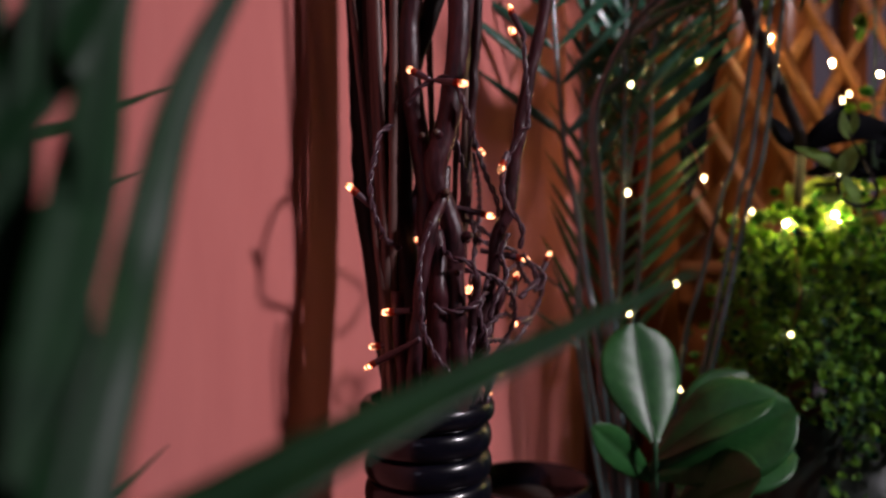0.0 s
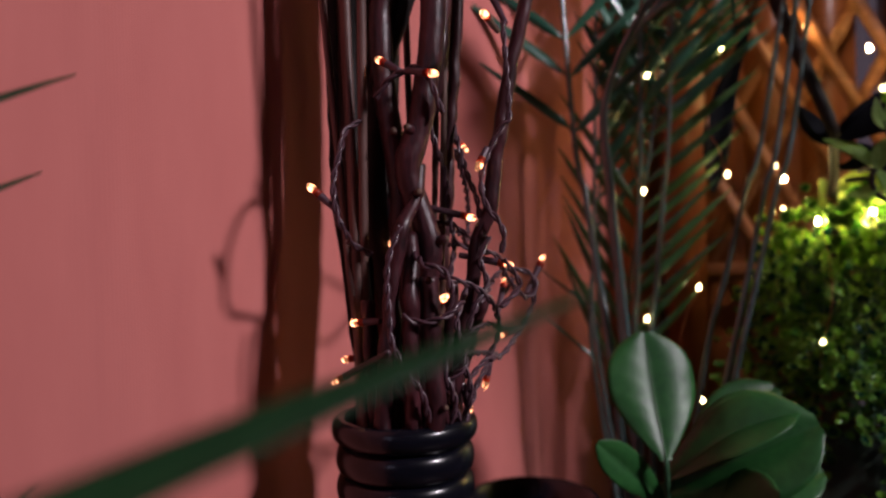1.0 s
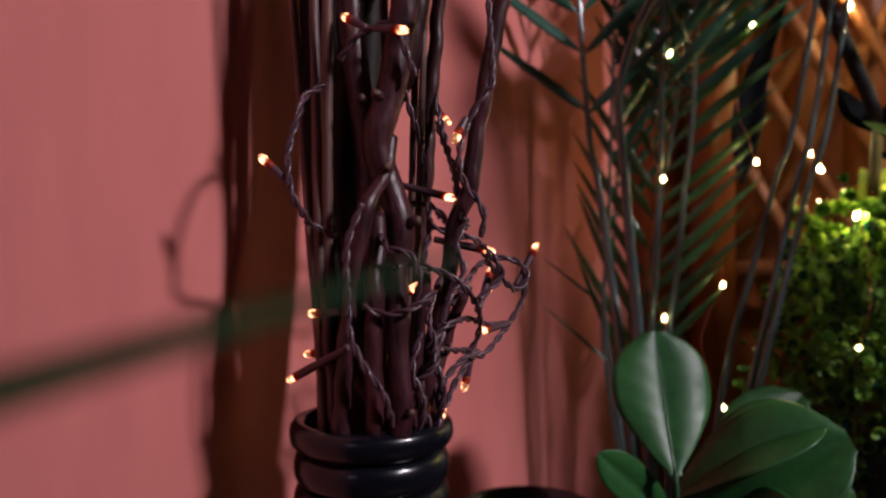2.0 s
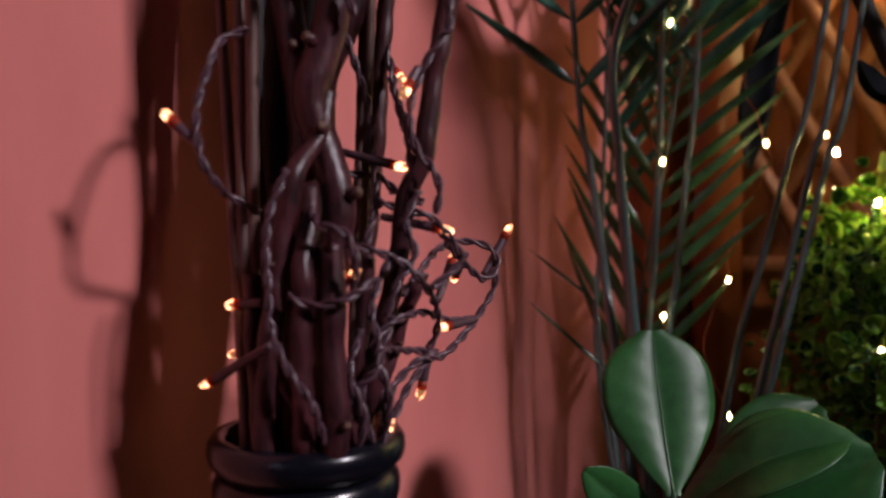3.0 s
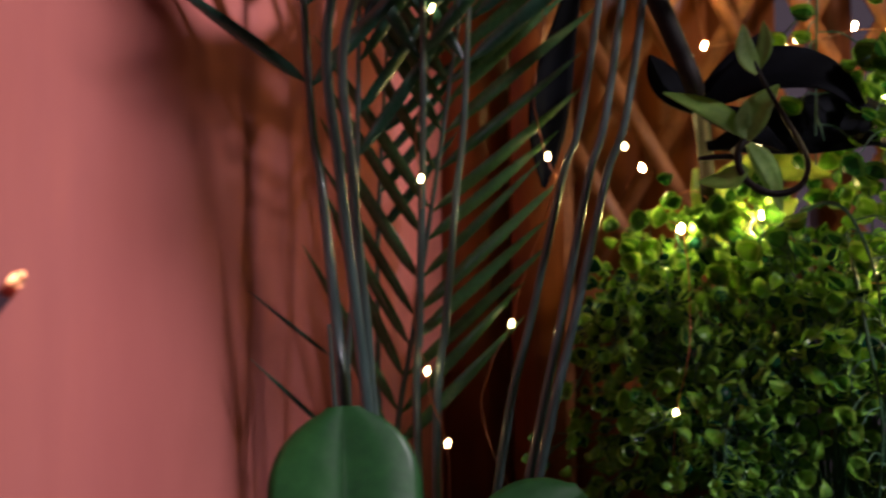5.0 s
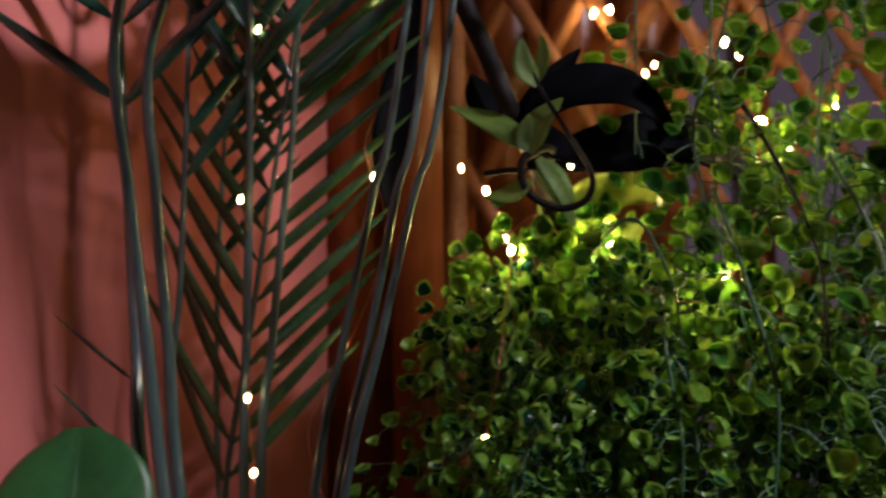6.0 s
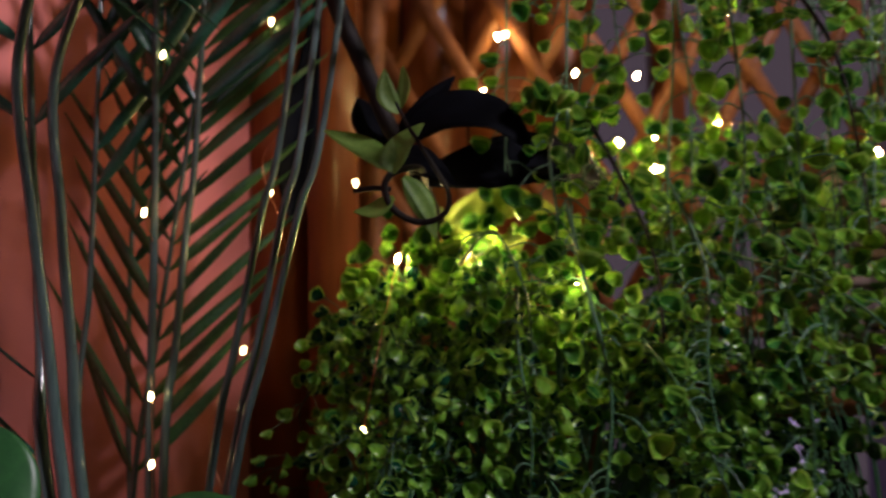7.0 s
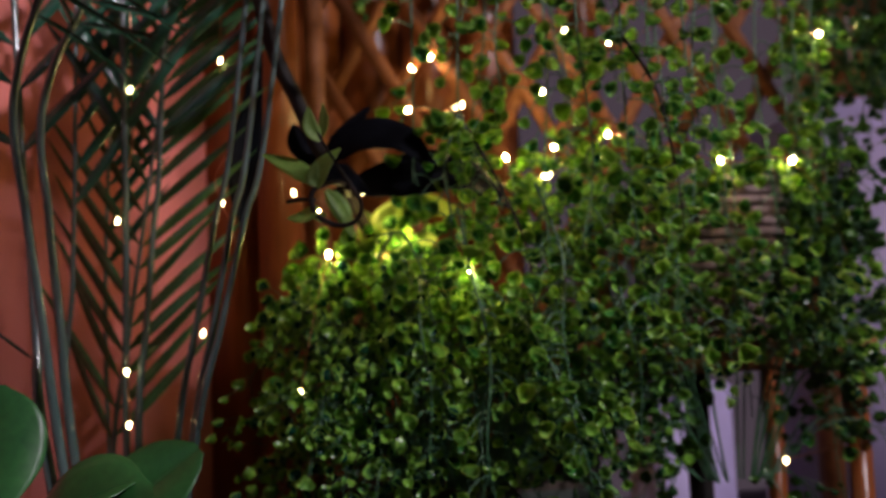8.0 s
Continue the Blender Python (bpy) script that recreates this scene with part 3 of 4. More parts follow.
def quilted(bends, width, face, fold, peak, thick=0.0009, cols=16):
    """A broad leaf: two domed halves beside a sunken midrib, puckered between its side veins, with a wavy rim."""
    path = glide(bends, 9)
    bm, top, low, n = bmesh.new(), [], [], len(path)
    for i, p in enumerate(path):
        t = i / (n - 1)
        tan = (path[min(i + 1, n - 1)] - path[max(i - 1, 0)]).normalized()
        up = Vector(face) - tan * tan.dot(Vector(face))
        up.normalize()
        side = up.cross(tan)
        w = width / 2 * (math.sin(math.pi * min(0.985, max(0.03, t)) ** (math.log(0.5) / math.log(peak))) ** 0.55)
        line = []
        for k in range(cols + 1):
            s = 2 * k / cols - 1
            a = abs(s)
            h = fold * 0.6 * a + 0.085 * math.sin(math.pi * a) + 0.006 * math.sin(2 * math.pi * (t * 6.5 - a * 1.3)) * a * (1.15 - a) * 2 + 0.05 * a ** 4 * math.sin(t * 9 + (2 if s > 0 else 0))
            line.append(bm.verts.new(p + side * (s * w) + up * (h * w)))
        top.append(line)
        low.append([bm.verts.new(v.co - up * thick) for v in line])
    for i in range(n - 1):
        for k in range(cols):
            bm.faces.new((top[i][k], top[i + 1][k], top[i + 1][k + 1], top[i][k + 1]))
            bm.faces.new((low[i][k], low[i][k + 1], low[i + 1][k + 1], low[i + 1][k]))
        for k in (0, cols):
            bm.faces.new((top[i][k], low[i][k], low[i + 1][k], top[i + 1][k]))
    bmesh.ops.recalc_face_normals(bm, faces=bm.faces)
    return bm


def broad_leaf(base, tip, width, face, belly=0.0, peak=0.56, fold=0.22, root=(0.225, 0.735, 0.70)):
    base, tip = Vector(base), Vector(tip)
    f = Vector(face).normalized()
    mid = (base + tip) / 2 + f * belly
    lf = part("leaf", quilted([base, base.lerp(mid, 0.55) + f * belly * 0.2, mid, mid.lerp(tip, 0.55) + f * belly * 0.1, tip], width, face, fold, peak), BROAD_LEAF, house_plant)
    rib = glide([base, base.lerp(mid, 0.55) + f * belly * 0.2, mid, mid.lerp(tip, 0.55) + f * belly * 0.1, base.lerp(tip, 0.97)], 6)
    part("midrib", tube([p + f * 0.0003 for p in rib], lambda t: 0.0011 * (1.05 - t), 6), SOFT_RIB, lf, "paler midrib")
    part("stem", tube(glide([base + (tip - base) * 0.02, base.lerp(Vector(root), 0.4) + Vector((0, 0.004, -0.01)), root], 6), 0.0024, 8), VINE_STEM, lf)


SOFT_RIB = surface("leaf_midrib", (0.022, 0.080, 0.026), (0.045, 0.115, 0.040), rough=0.4, scale=60)
broad_leaf((0.200, 0.668, 0.862), (0.193, 0.715, 0.968), 0.080, (0.05, -0.93, 0.33), -0.004, 0.60, -0.05)
broad_leaf((0.205, 0.700, 0.822), (0.325, 0.655, 0.895), 0.092, (0.30, -0.70, 0.62), 0.012, 0.55, 0.30)
broad_leaf((0.208, 0.695, 0.838), (0.312, 0.668, 0.905), 0.066, (0.05, -0.45, 0.88), 0.016, 0.55, 0.45)
broad_leaf((0.240, 0.760, 0.820), (0.330, 0.765, 0.905), 0.066, (-0.25, -0.85, 0.45), 0.014, 0.6, 0.2)
broad_leaf((0.208, 0.705, 0.812), (0.140, 0.660, 0.880), 0.034, (-0.3, -0.8, 0.5), 0.004, 0.6, 0.2)
broad_leaf((0.235, 0.715, 0.80), (0.345, 0.695, 0.842), 0.070, (0.15, -0.6, 0.78), 0.012, 0.55, 0.2)
broad_leaf((0.225, 0.690, 0.79), (0.272, 0.605, 0.850), 0.070, (0.1, -0.75, 0.65), 0.008, 0.55, 0.2)

# ---- palm ----
pot("planter", "dark planter of the palm", 0.238, 0.885, 0.60, 0.075, POT_DARK)
palm = thing("palm", "green palm with long stems and feathery narrow leaflets", "palm")
LEAFLETS = [mesh_of("leaflet", blade(1.0, w, bend, 0.22, 0.004, 8, 0.35, 2), PALM_LEAF) for w, bend in ((0.078, 0.05), (0.085, 0.12), (0.072, -0.04))]
LEAFLETS_THIN = [mesh_of("leaflet", blade(1.0, 0.04, bend, 0.35, 0.003, 8, 0.35, 2), PALM_LEAF) for bend in (0.03, 0.08, -0.03)]
LEAFLETS_YOUNG = [mesh_of("leaflet", blade(1.0, w, bend, 0.22, 0.004, 8, 0.35, 2), PALM_YELLOW) for w, bend in ((0.066, 0.04), (0.072, 0.09), (0.062, -0.02))]
rng = random.Random(7)


def frond(bends, r0, r1, start, spacing, length, left, right, meshes, face=(0, -1, 0.15), stop=9.0, mat=None, lift=0.0):
    """A palm stem with leaflets on both sides above the height start; lift turns the upper ones outward."""
    path = glide(bends, 10)
    st = part("frond", tube(path, lambda t: r0 + (r1 - r0) * t, 8), mat or PALM_STEM, palm)
    run, nxt, k = 0.0, 0.0, 0
    for a, b in zip(path, path[1:]):
        run += (b - a).length
        if b.z < start or b.z > stop or run < nxt:
            continue
        nxt = run + spacing
        f = (b.z - start) / 0.4
        for side in (left, right):
            if not side:
                continue
            d = Vector(side).normalized()
            d = Vector((d.x * (1 + lift * f), d.y, d.z)).normalized()
            d += Vector((rng.uniform(-0.06, 0.06), rng.uniform(-0.12, 0.12), rng.uniform(-0.06, 0.06)))
            s = length * rng.uniform(0.88, 1.12)
            m = aim(b + Vector((0, 0, rng.uniform(-0.004, 0.004))), d, (face[0] + (0.4 if side is right else 0.0) + rng.uniform(-0.3, 0.3), face[1], face[2] + rng.uniform(-0.2, 0.3)), s)
            placed("leaflet", meshes[k % 3], m, st)
            k += 1
    return st


frond([(0.228, 0.865, 0.57), (0.185, 0.823, 0.90), (0.173, 0.835, 1.0), (0.161, 0.848, 1.1), (0.149, 0.861, 1.2), (0.120, 0.88, 1.70)], 0.0055, 0.0024, 1.168, 0.027, 0.150, (-0.80, -0.05, 0.58), (0.62, -0.1, 0.62), LEAFLETS)
# two fronds bent forward, mostly out of view, to throw dappled shade on the curtain
frond([(0.232, 0.855, 0.57), (0.201, 0.814, 0.90), (0.191, 0.808, 1.0), (0.181, 0.800, 1.1), (0.176, 0.788, 1.20), (0.220, 0.752, 1.290), (0.30, 0.695, 1.325), (0.395, 0.642, 1.325), (0.505, 0.580, 1.310), (0.615, 0.525, 1.295), (0.730, 0.455, 1.275)], 0.0046, 0.0020, 1.262, 0.028, 0.150, (0.05, -0.35, 0.45), (0.35, 0.60, -0.15), LEAFLETS, face=(0.55, -0.5, 0.6))
frond([(0.236, 0.868, 0.57), (0.201, 0.841, 0.90), (0.193, 0.839, 1.0), (0.185, 0.836, 1.1), (0.183, 0.830, 1.21), (0.25, 0.790, 1.310), (0.35, 0.735, 1.348), (0.46, 0.675, 1.342), (0.58, 0.615, 1.320), (0.68, 0.560, 1.300), (0.800, 0.490, 1.28)], 0.0046, 0.0020, 1.27, 0.026, 0.145, (0.10, -0.60, 0.05), (0.35, 0.60, 0.10), LEAFLETS, face=(0.55, -0.5, 0.6))
frond([(0.238, 0.895, 0.57), (0.225, 0.913, 0.90), (0.228, 0.907, 1.0), (0.231, 0.902, 1.1), (0.233, 0.897, 1.2), (0.238, 0.88, 1.70)], 0.0042, 0.0024, 1.175, 0.020, 0.15, (-0.52, -0.2, 0.85), (0.60, -0.2, 0.75), LEAFLETS)
frond([(0.242, 0.892, 0.57), (0.240, 0.902, 0.90), (0.249, 0.902, 1.0), (0.258, 0.901, 1.1), (0.267, 0.901, 1.2), (0.290, 0.90, 1.70)], 0.0042, 0.0022, 1.20, 0.020, 0.14, (-0.6, 0, 0.8), (0.8, -0.1, 0.6), LEAFLETS)
frond([(0.244, 0.882, 0.57), (0.288, 0.861, 0.90), (0.309, 0.851, 1.0), (0.331, 0.841, 1.1), (0.353, 0.831, 1.2), (0.420, 0.80, 1.70)], 0.0036, 0.0024, 1.33, 0.022, 0.13, (-0.6, 0, 0.8), (0.8, 0, 0.6), LEAFLETS)
frond([(0.248, 0.876, 0.57), (0.307, 0.837, 0.90), (0.328, 0.835, 1.0), (0.348, 0.832, 1.1), (0.369, 0.830, 1.2), (0.430, 0.82, 1.70)], 0.0038, 0.0024, 1.34, 0.022, 0.13, (-0.6, 0, 0.8), (0.8, 0, 0.6), LEAFLETS)
frond([(0.252, 0.872, 0.57), (0.312, 0.828, 0.90), (0.336, 0.829, 1.0), (0.360, 0.831, 1.1), (0.384, 0.832, 1.2), (0.450, 0.84, 1.70)], 0.0038, 0.0024, 1.34, 0.022, 0.13, (-0.6, 0, 0.8), (0.8, 0, 0.6), LEAFLETS)
# lower young frond whose leaflets show between the stems
frond([(0.225, 0.90, 0.57), (0.205, 0.930, 0.85), (0.224, 0.930, 1.00), (0.248, 0.925, 1.15), (0.280, 0.92, 1.36)], 0.0030, 0.0016, 0.88, 0.0185, 0.155, (-0.46, 0.0, 0.88), (0.68, -0.08, 0.70), LEAFLETS_YOUNG, face=(-0.50, -1, -0.15), lift=0.35)
frond([(0.228, 0.91, 0.57), (0.195, 0.955, 0.85), (0.190, 0.960, 1.00), (0.196, 0.955, 1.15), (0.215, 0.945, 1.40)], 0.0030, 0.0016, 1.06, 0.0180, 0.120, None, (0.62, 0.0, 0.75), LEAFLETS, lift=0.3)
frond([(0.230, 0.90, 0.57), (0.175, 0.900, 0.90), (0.178, 0.905, 1.05), (0.182, 0.905, 1.20), (0.19, 0.90, 1.55)], 0.0030, 0.0018, 1.12, 0.0200, 0.130, None, (0.55, 0.0, 0.82), LEAFLETS, lift=0.2)
# a few long narrow leaflets low down beside the curtain
frond([(0.226, 0.875, 0.57), (0.190, 0.850, 0.80), (0.172, 0.845, 0.92), (0.165, 0.85, 1.0)], 0.0030, 0.0014, 0.92, 0.052, 0.085, (-0.72, 0.05, 0.62), None, LEAFLETS_THIN)

# ---- palm close to the camera on the west side ----
pot("planter", "small dark planter of the near palm", -0.235, -0.02, 0.55, 0.07, POT_DARK)
near_palm = thing("palm", "dark green palm fronds with long drooping blades beside the curtain", "palm")
stalk = part("stalk", tube(glide([(-0.235, -0.02, 0.52), (-0.21, 0.01, 0.8), (-0.195, 0.05, 1.0), (-0.185, 0.12, 1.25), (-0.17, 0.16, 1.5)], 8), lambda t: 0.005 - 0.002 * t, 8), PALM_STEM, near_palm)


def near_blade(bends, width, face):
    part("blade", ribbon(bends, width, face, 0.3, 0.0006, 0.4, 7, 4), BLADE_LEAF, stalk)


near_blade([(-0.245, -0.02, 0.92), (-0.165, 0.012, 0.958), (-0.088, 0.055, 0.996), (-0.020, 0.106, 1.023), (0.066, 0.172, 1.049)], 0.017, (0.2, -0.5, 0.8))
near_blade([(-0.21, 0.01, 0.84), (-0.10, 0.03, 0.955), (-0.066, 0.055, 0.995), (-0.061, 0.08, 1.036), (-0.062, 0.10, 1.061), (-0.058, 0.11, 1.088), (-0.048, 0.12, 1.115), (-0.030, 0.13, 1.15)], 0.011, (0.75, -0.6, 0.1))
near_blade([(-0.205, 0.02, 0.86), (-0.105, 0.05, 0.96), (-0.090, 0.08, 1.02), (-0.084, 0.095, 1.07), (-0.076, 0.11, 1.13)], 0.011, (0.6, -0.8, 0.1))
near_blade([(-0.205, 0.02, 0.88), (-0.115, 0.06, 0.97), (-0.100, 0.085, 1.03), (-0.098, 0.10, 1.09), (-0.09, 0.115, 1.16)], 0.013, (0.5, -0.85, 0.1))
near_blade([(-0.20, 0.04, 0.93), (-0.122, 0.085, 1.00), (-0.110, 0.11, 1.06), (-0.104, 0.125, 1.11), (-0.10, 0.13, 1.17)], 0.012, (0.5, -0.85, 0.1))
near_blade([(-0.20, 0.03, 0.90), (-0.10, 0.07, 0.96), (-0.076, 0.09, 1.02), (-0.070, 0.095, 1.07), (-0.062, 0.10, 1.13)], 0.0075, (0.7, -0.7, 0.1))
near_blade([(-0.20, 0.03, 0.90), (-0.11, 0.06, 0.95), (-0.087, 0.085, 1.00), (-0.083, 0.095, 1.06), (-0.078, 0.10, 1.14)], 0.011, (0.6, -0.8, 0.1))
near_blade([(-0.19, 0.05, 1.02), (-0.12, 0.07, 1.09), (-0.09, 0.08, 1.125), (-0.060, 0.085, 1.15)], 0.022, (0.2, -0.9, 0.2))
near_blade([(-0.190, 0.09, 1.12), (-0.13, 0.10, 1.16), (-0.09, 0.105, 1.17), (-0.060, 0.11, 1.16)], 0.012, (0.2, -0.9, -0.3))
near_blade([(-0.190, 0.09, 1.10), (-0.14, 0.11, 1.15), (-0.11, 0.12, 1.175), (-0.08, 0.125, 1.20)], 0.014, (0.2, -0.9, -0.3))
near_blade([(-0.185, 0.12, 1.07), (-0.155, 0.23, 1.095), (-0.12, 0.305, 1.13)], 0.006, (0.5, -0.6, 0.6))
near_blade([(-0.186, 0.13, 1.04), (-0.168, 0.25, 1.065), (-0.141, 0.315, 1.092)], 0.006, (0.5, -0.6, 0.6))
near_blade([(-0.192, 0.08, 0.95), (-0.150, 0.18, 0.985), (-0.122, 0.25, 1.017)], 0.005, (0.5, -0.6, 0.6))
near_blade([(-0.195, 0.07, 0.92), (-0.140, 0.18, 0.952), (-0.109, 0.25, 0.982)], 0.005, (0.5, -0.6, 0.6))
near_blade([(-0.065, 0.060, 1.028), (-0.069, 0.080, 1.049), (-0.072, 0.100, 1.074), (-0.074, 0.115, 1.098), (-0.071, 0.125, 1.122)], 0.012, (0.6, -0.8, 0.1))
near_blade([(-0.086, 0.090, 1.073), (-0.081, 0.100, 1.092), (-0.077, 0.110, 1.107), (-0.071, 0.120, 1.121)], 0.016, (0.3, -0.9, 0.1))

# ---- post and trellis ----
tagged(part("post", box((0.056, 0.056, 2.4 - 0.02), (0.352, 1.17, FLOOR_Z + 1.19), 0.006), WOOD), "square orange-brown wooden post beside the trellis", "post")
trellis = thing("trellis", "brown wooden diamond trellis panel in front of the window", "trellis")
for sgn in (1, -1):
    for i in range(-6, 15):
        x0 = 0.42 + i * 0.098
        lo, hi = 1.0, 2.1
        n0, n1 = Vector((x0, 1.28 + 0.005 * sgn, lo)), Vector((x0 + sgn * (hi - lo) * 0.58, 1.28 + 0.005 * sgn, hi))
        d = n1 - n0
        t0 = max(0, *(((0.40 if d.x > 0 else 1.17) - n0.x) / d.x,))
        t1 = min(1, ((1.17 if d.x > 0 else 0.40) - n0.x) / d.x)
        if t1 - t0 < 0.05:
            continue
        a, b = n0 + d * t0, n0 + d * t1
        turn = Matrix.Rotation(math.atan2((b - a).x, (b - a).z), 4, "Y")
        part("slat", box((0.021, 0.009, (b - a).length), (a + b) / 2, 0.002, turn), LATTICE_WOOD, trellis)
for x in (0.395, 1.175):
    part("frame_rail", box((0.03, 0.03, 2.1 - FLOOR_Z), (x, 1.28, FLOOR_Z + (2.1 - FLOOR_Z) / 2), 0.003), LATTICE_WOOD, trellis)

part("frame_rail", box((0.75, 0.026, 0.03), (0.785, 1.28, 0.99), 0.003), LATTICE_WOOD, trellis)
tagged(part("trim_door", box((0.085, 0.03, 2.38), (0.288, 1.215, FLOOR_Z + 1.19), 0.005), WOOD), "dark red-brown wooden door frame beside the post", "door frame", kind="structure")
tagged(part("wall_panel", box((0.17, 0.03, 0.56), (0.965, 1.36, FLOOR_Z + 0.28), 0.004), LILAC_PAINT), "narrow low lilac painted panel behind the plant stand", "wall panel", kind="structure")

# ---- shelf stand with a wicker basket ----
stand = thing("plant_stand", "low orange-brown wooden plant stand on dark legs", "plant stand")
part("board", box((0.37, 0.13, 0.036), (0.84, 0.985, 0.944), 0.004), LATTICE_WOOD, stand)
part("board", box((0.37, 0.12, 0.036), (0.84, 1.112, 0.944), 0.004), WOOD, stand)
for x, y in ((0.70, 0.95), (0.83, 0.96), (1.01, 0.95), (0.70, 1.14), (1.01, 1.14)):
    part("leg", box((0.022, 0.022, 0.926 - FLOOR_Z), (x, y, FLOOR_Z + (0.926 - FLOOR_Z) / 2), 0.003), DARK_STEM if x < 1 else WOOD, stand)
basket = thing("basket", "round grey-pink woven wicker basket on the stand", "basket", at=(0.905, 1.06, 0.962))
for k in range(15):
    z0, r = 0.006 + k * 0.0125, 0.070 + 0.016 * math.sin(math.pi * (k + 2) / 22)
    ring = [Vector(((r + 0.0022 * (-1) ** (j + k)) * math.cos(2 * math.pi * j / 44), (r + 0.0022 * (-1) ** (j + k)) * math.sin(2 * math.pi * j / 44), z0)) for j in range(45)]
    part("wicker_strand", tube(ring, 0.0062, 6), WICKER, basket)
for j in range(22):
    a = 2 * math.pi * j / 22
    part("stake", tube([Vector((r * math.cos(a), r * math.sin(a), z)) for r, z in ((0.068, 0.0), (0.083, 0.09), (0.078, 0.19))], 0.0030, 6), WICKER, basket)
bm = bmesh.new()
bmesh.ops.create_circle(bm, cap_ends=True, radius=0.07, segments=24)
bmesh.ops.translate(bm, vec=(0, 0, 0.165), verts=bm.verts)
part("soil", bm, EARTH, basket, "dark potting soil")
cabinet = thing("cabinet", "plain pale lilac painted cabinet", "cabinet", at=(1.62, 1.45, FLOOR_Z))
part("body", box((0.78, 0.30, 1.02), (0, 0, 0.51), 0.006), LILAC_PAINT, cabinet)
for x in (-0.195, 0.195):
    part("door", box((0.375, 0.018, 0.94), (x, -0.160, 0.51), 0.004), LILAC_PAINT, cabinet)

# ---- trailing greenery ----
def cup_leaf(bm, m, scale=1.0):
    """One small rounded, hollow leaf added to a bmesh: a bowl on its stalk with a flared rim, coloured paler as if lit.
    """
    c = bm.verts.new(m @ Vector((0.42 * scale, 0, -0.50 * scale)))
    rings = []
    for r, h in ((0.58, -0.34), (0.84, -0.12), (1.04, 0.04)):
        line = []
        for k in range(9):
            a = 2 * math.pi * k / 9
            ca, sa = math.cos(a), math.sin(a)
            x = 0.5 + 0.5 * r * (ca * 0.86 if ca > 0 else ca)
            y = 0.50 * r * sa * (1.10 if ca > 0 else 0.80)
            line.append(bm.verts.new(m @ Vector((x * scale, y * scale, (h + 0.08 * sa * sa * r + (0.10 * r if k in (0,) else 0)) * scale))))
        rings.append(line)
    for k in range(9):
        bm.faces.new((c, rings[0][k], rings[0][(k + 1) % 9]))
        bm.faces.new((rings[0][k], rings[1][k], rings[1][(k + 1) % 9], rings[0][(k + 1) % 9]))
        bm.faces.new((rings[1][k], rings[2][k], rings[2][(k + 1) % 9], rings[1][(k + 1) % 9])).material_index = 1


def one_cup():
    bm = bmesh.new()
    cup_leaf(bm, Matrix.Identity(4))
    bmesh.ops.solidify(bm, geom=bm.faces[:], thickness=0.05)
    return bm


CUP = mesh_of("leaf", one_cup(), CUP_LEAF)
CUP.materials.append(CUP_RIM_LIT)


def rand_dir(bias, spread):
    return (Vector(bias) + spread * Vector((rng.gauss(0, 1), rng.gauss(0, 1), rng.gauss(0, 1)))).normalized()


def vine(bends, leaves, size=0.0148, reach=0.026, label="trailing vine with small round cupped green leaves", mat=None, r=0.0011):
    """A hanging stem with short curved leaf stalks, each ending in a cupped leaf."""
    ob = thing("trailing_vine", label, "vine", "trailing vines")
    path = glide(bends, 12)
    part("stem", tube(path, lambda t: r * (1.25 - 0.6 * t), 6), mat or VINE_STEM, ob)
    stalks = bmesh.new()
    for k in range(leaves):
        p = path[int((k + rng.random()) / leaves * (len(path) - 1))]
        d = rand_dir((rng.choice((-1, 1)) * 0.9, -0.35, -0.1), 0.45)
        e = p + d * reach * rng.uniform(0.35, 1.2) + Vector((0, 0, -0.006))
        tube_into(stalks, glide([p, p.lerp(e, 0.55) + Vector((0, 0, 0.004)), e], 3), 0.0006, 4, False)
        placed("leaf", CUP, aim(e, d + Vector((0, 0, -0.5)), rand_dir((0, -0.9, 0.45), 0.5), size * rng.uniform(0.75, 1.25)), ob)
    tagged(part("stalk_tangle", stalks, VINE_STEM, ob), kind="stuff")
    return ob


vine([(0.575, 0.83, 1.55), (0.566, 0.82, 1.35), (0.560, 0.82, 1.188), (0.563, 0.82, 1.07), (0.585, 0.82, 0.98)], 34)
vine([(0.560, 0.82, 1.188), (0.590, 0.81, 1.13), (0.615, 0.80, 1.06), (0.62, 0.80, 0.99)], 16, mat=DARK_STEM, r=0.0014)
vine([(0.560, 0.82, 1.19), (0.545, 0.815, 1.14), (0.548, 0.81, 1.08), (0.53, 0.81, 1.03)], 16)
vine([(0.705, 0.75, 1.50), (0.697, 0.748, 1.30), (0.695, 0.748, 1.214), (0.702, 0.756, 1.077), (0.715, 0.76, 1.00)], 30)
vine([(0.695, 0.748, 1.24), (0.725, 0.75, 1.19), (0.738, 0.75, 1.12), (0.742, 0.75, 1.07)], 14, mat=DARK_STEM, r=0.0013)
vine([(0.66, 0.90, 1.52), (0.675, 0.905, 1.30), (0.687, 0.911, 1.207), (0.68, 0.90, 1.08), (0.69, 0.90, 0.98)], 26)
vine([(0.525, 0.87, 1.52), (0.522, 0.86, 1.30), (0.520, 0.86, 1.20), (0.516, 0.855, 1.11)], 22)
vine([(0.62, 0.84, 1.52), (0.615, 0.84, 1.38), (0.60, 0.83, 1.27), (0.605, 0.83, 1.20)], 22)
vine([(0.775, 0.87, 1.52), (0.77, 0.865, 1.30), (0.78, 0.86, 1.15), (0.775, 0.855, 1.02), (0.76, 0.85, 0.93)], 30)
vine([(0.80, 0.80, 1.52), (0.79, 0.80, 1.33), (0.775, 0.79, 1.22), (0.78, 0.785, 1.14)], 20)
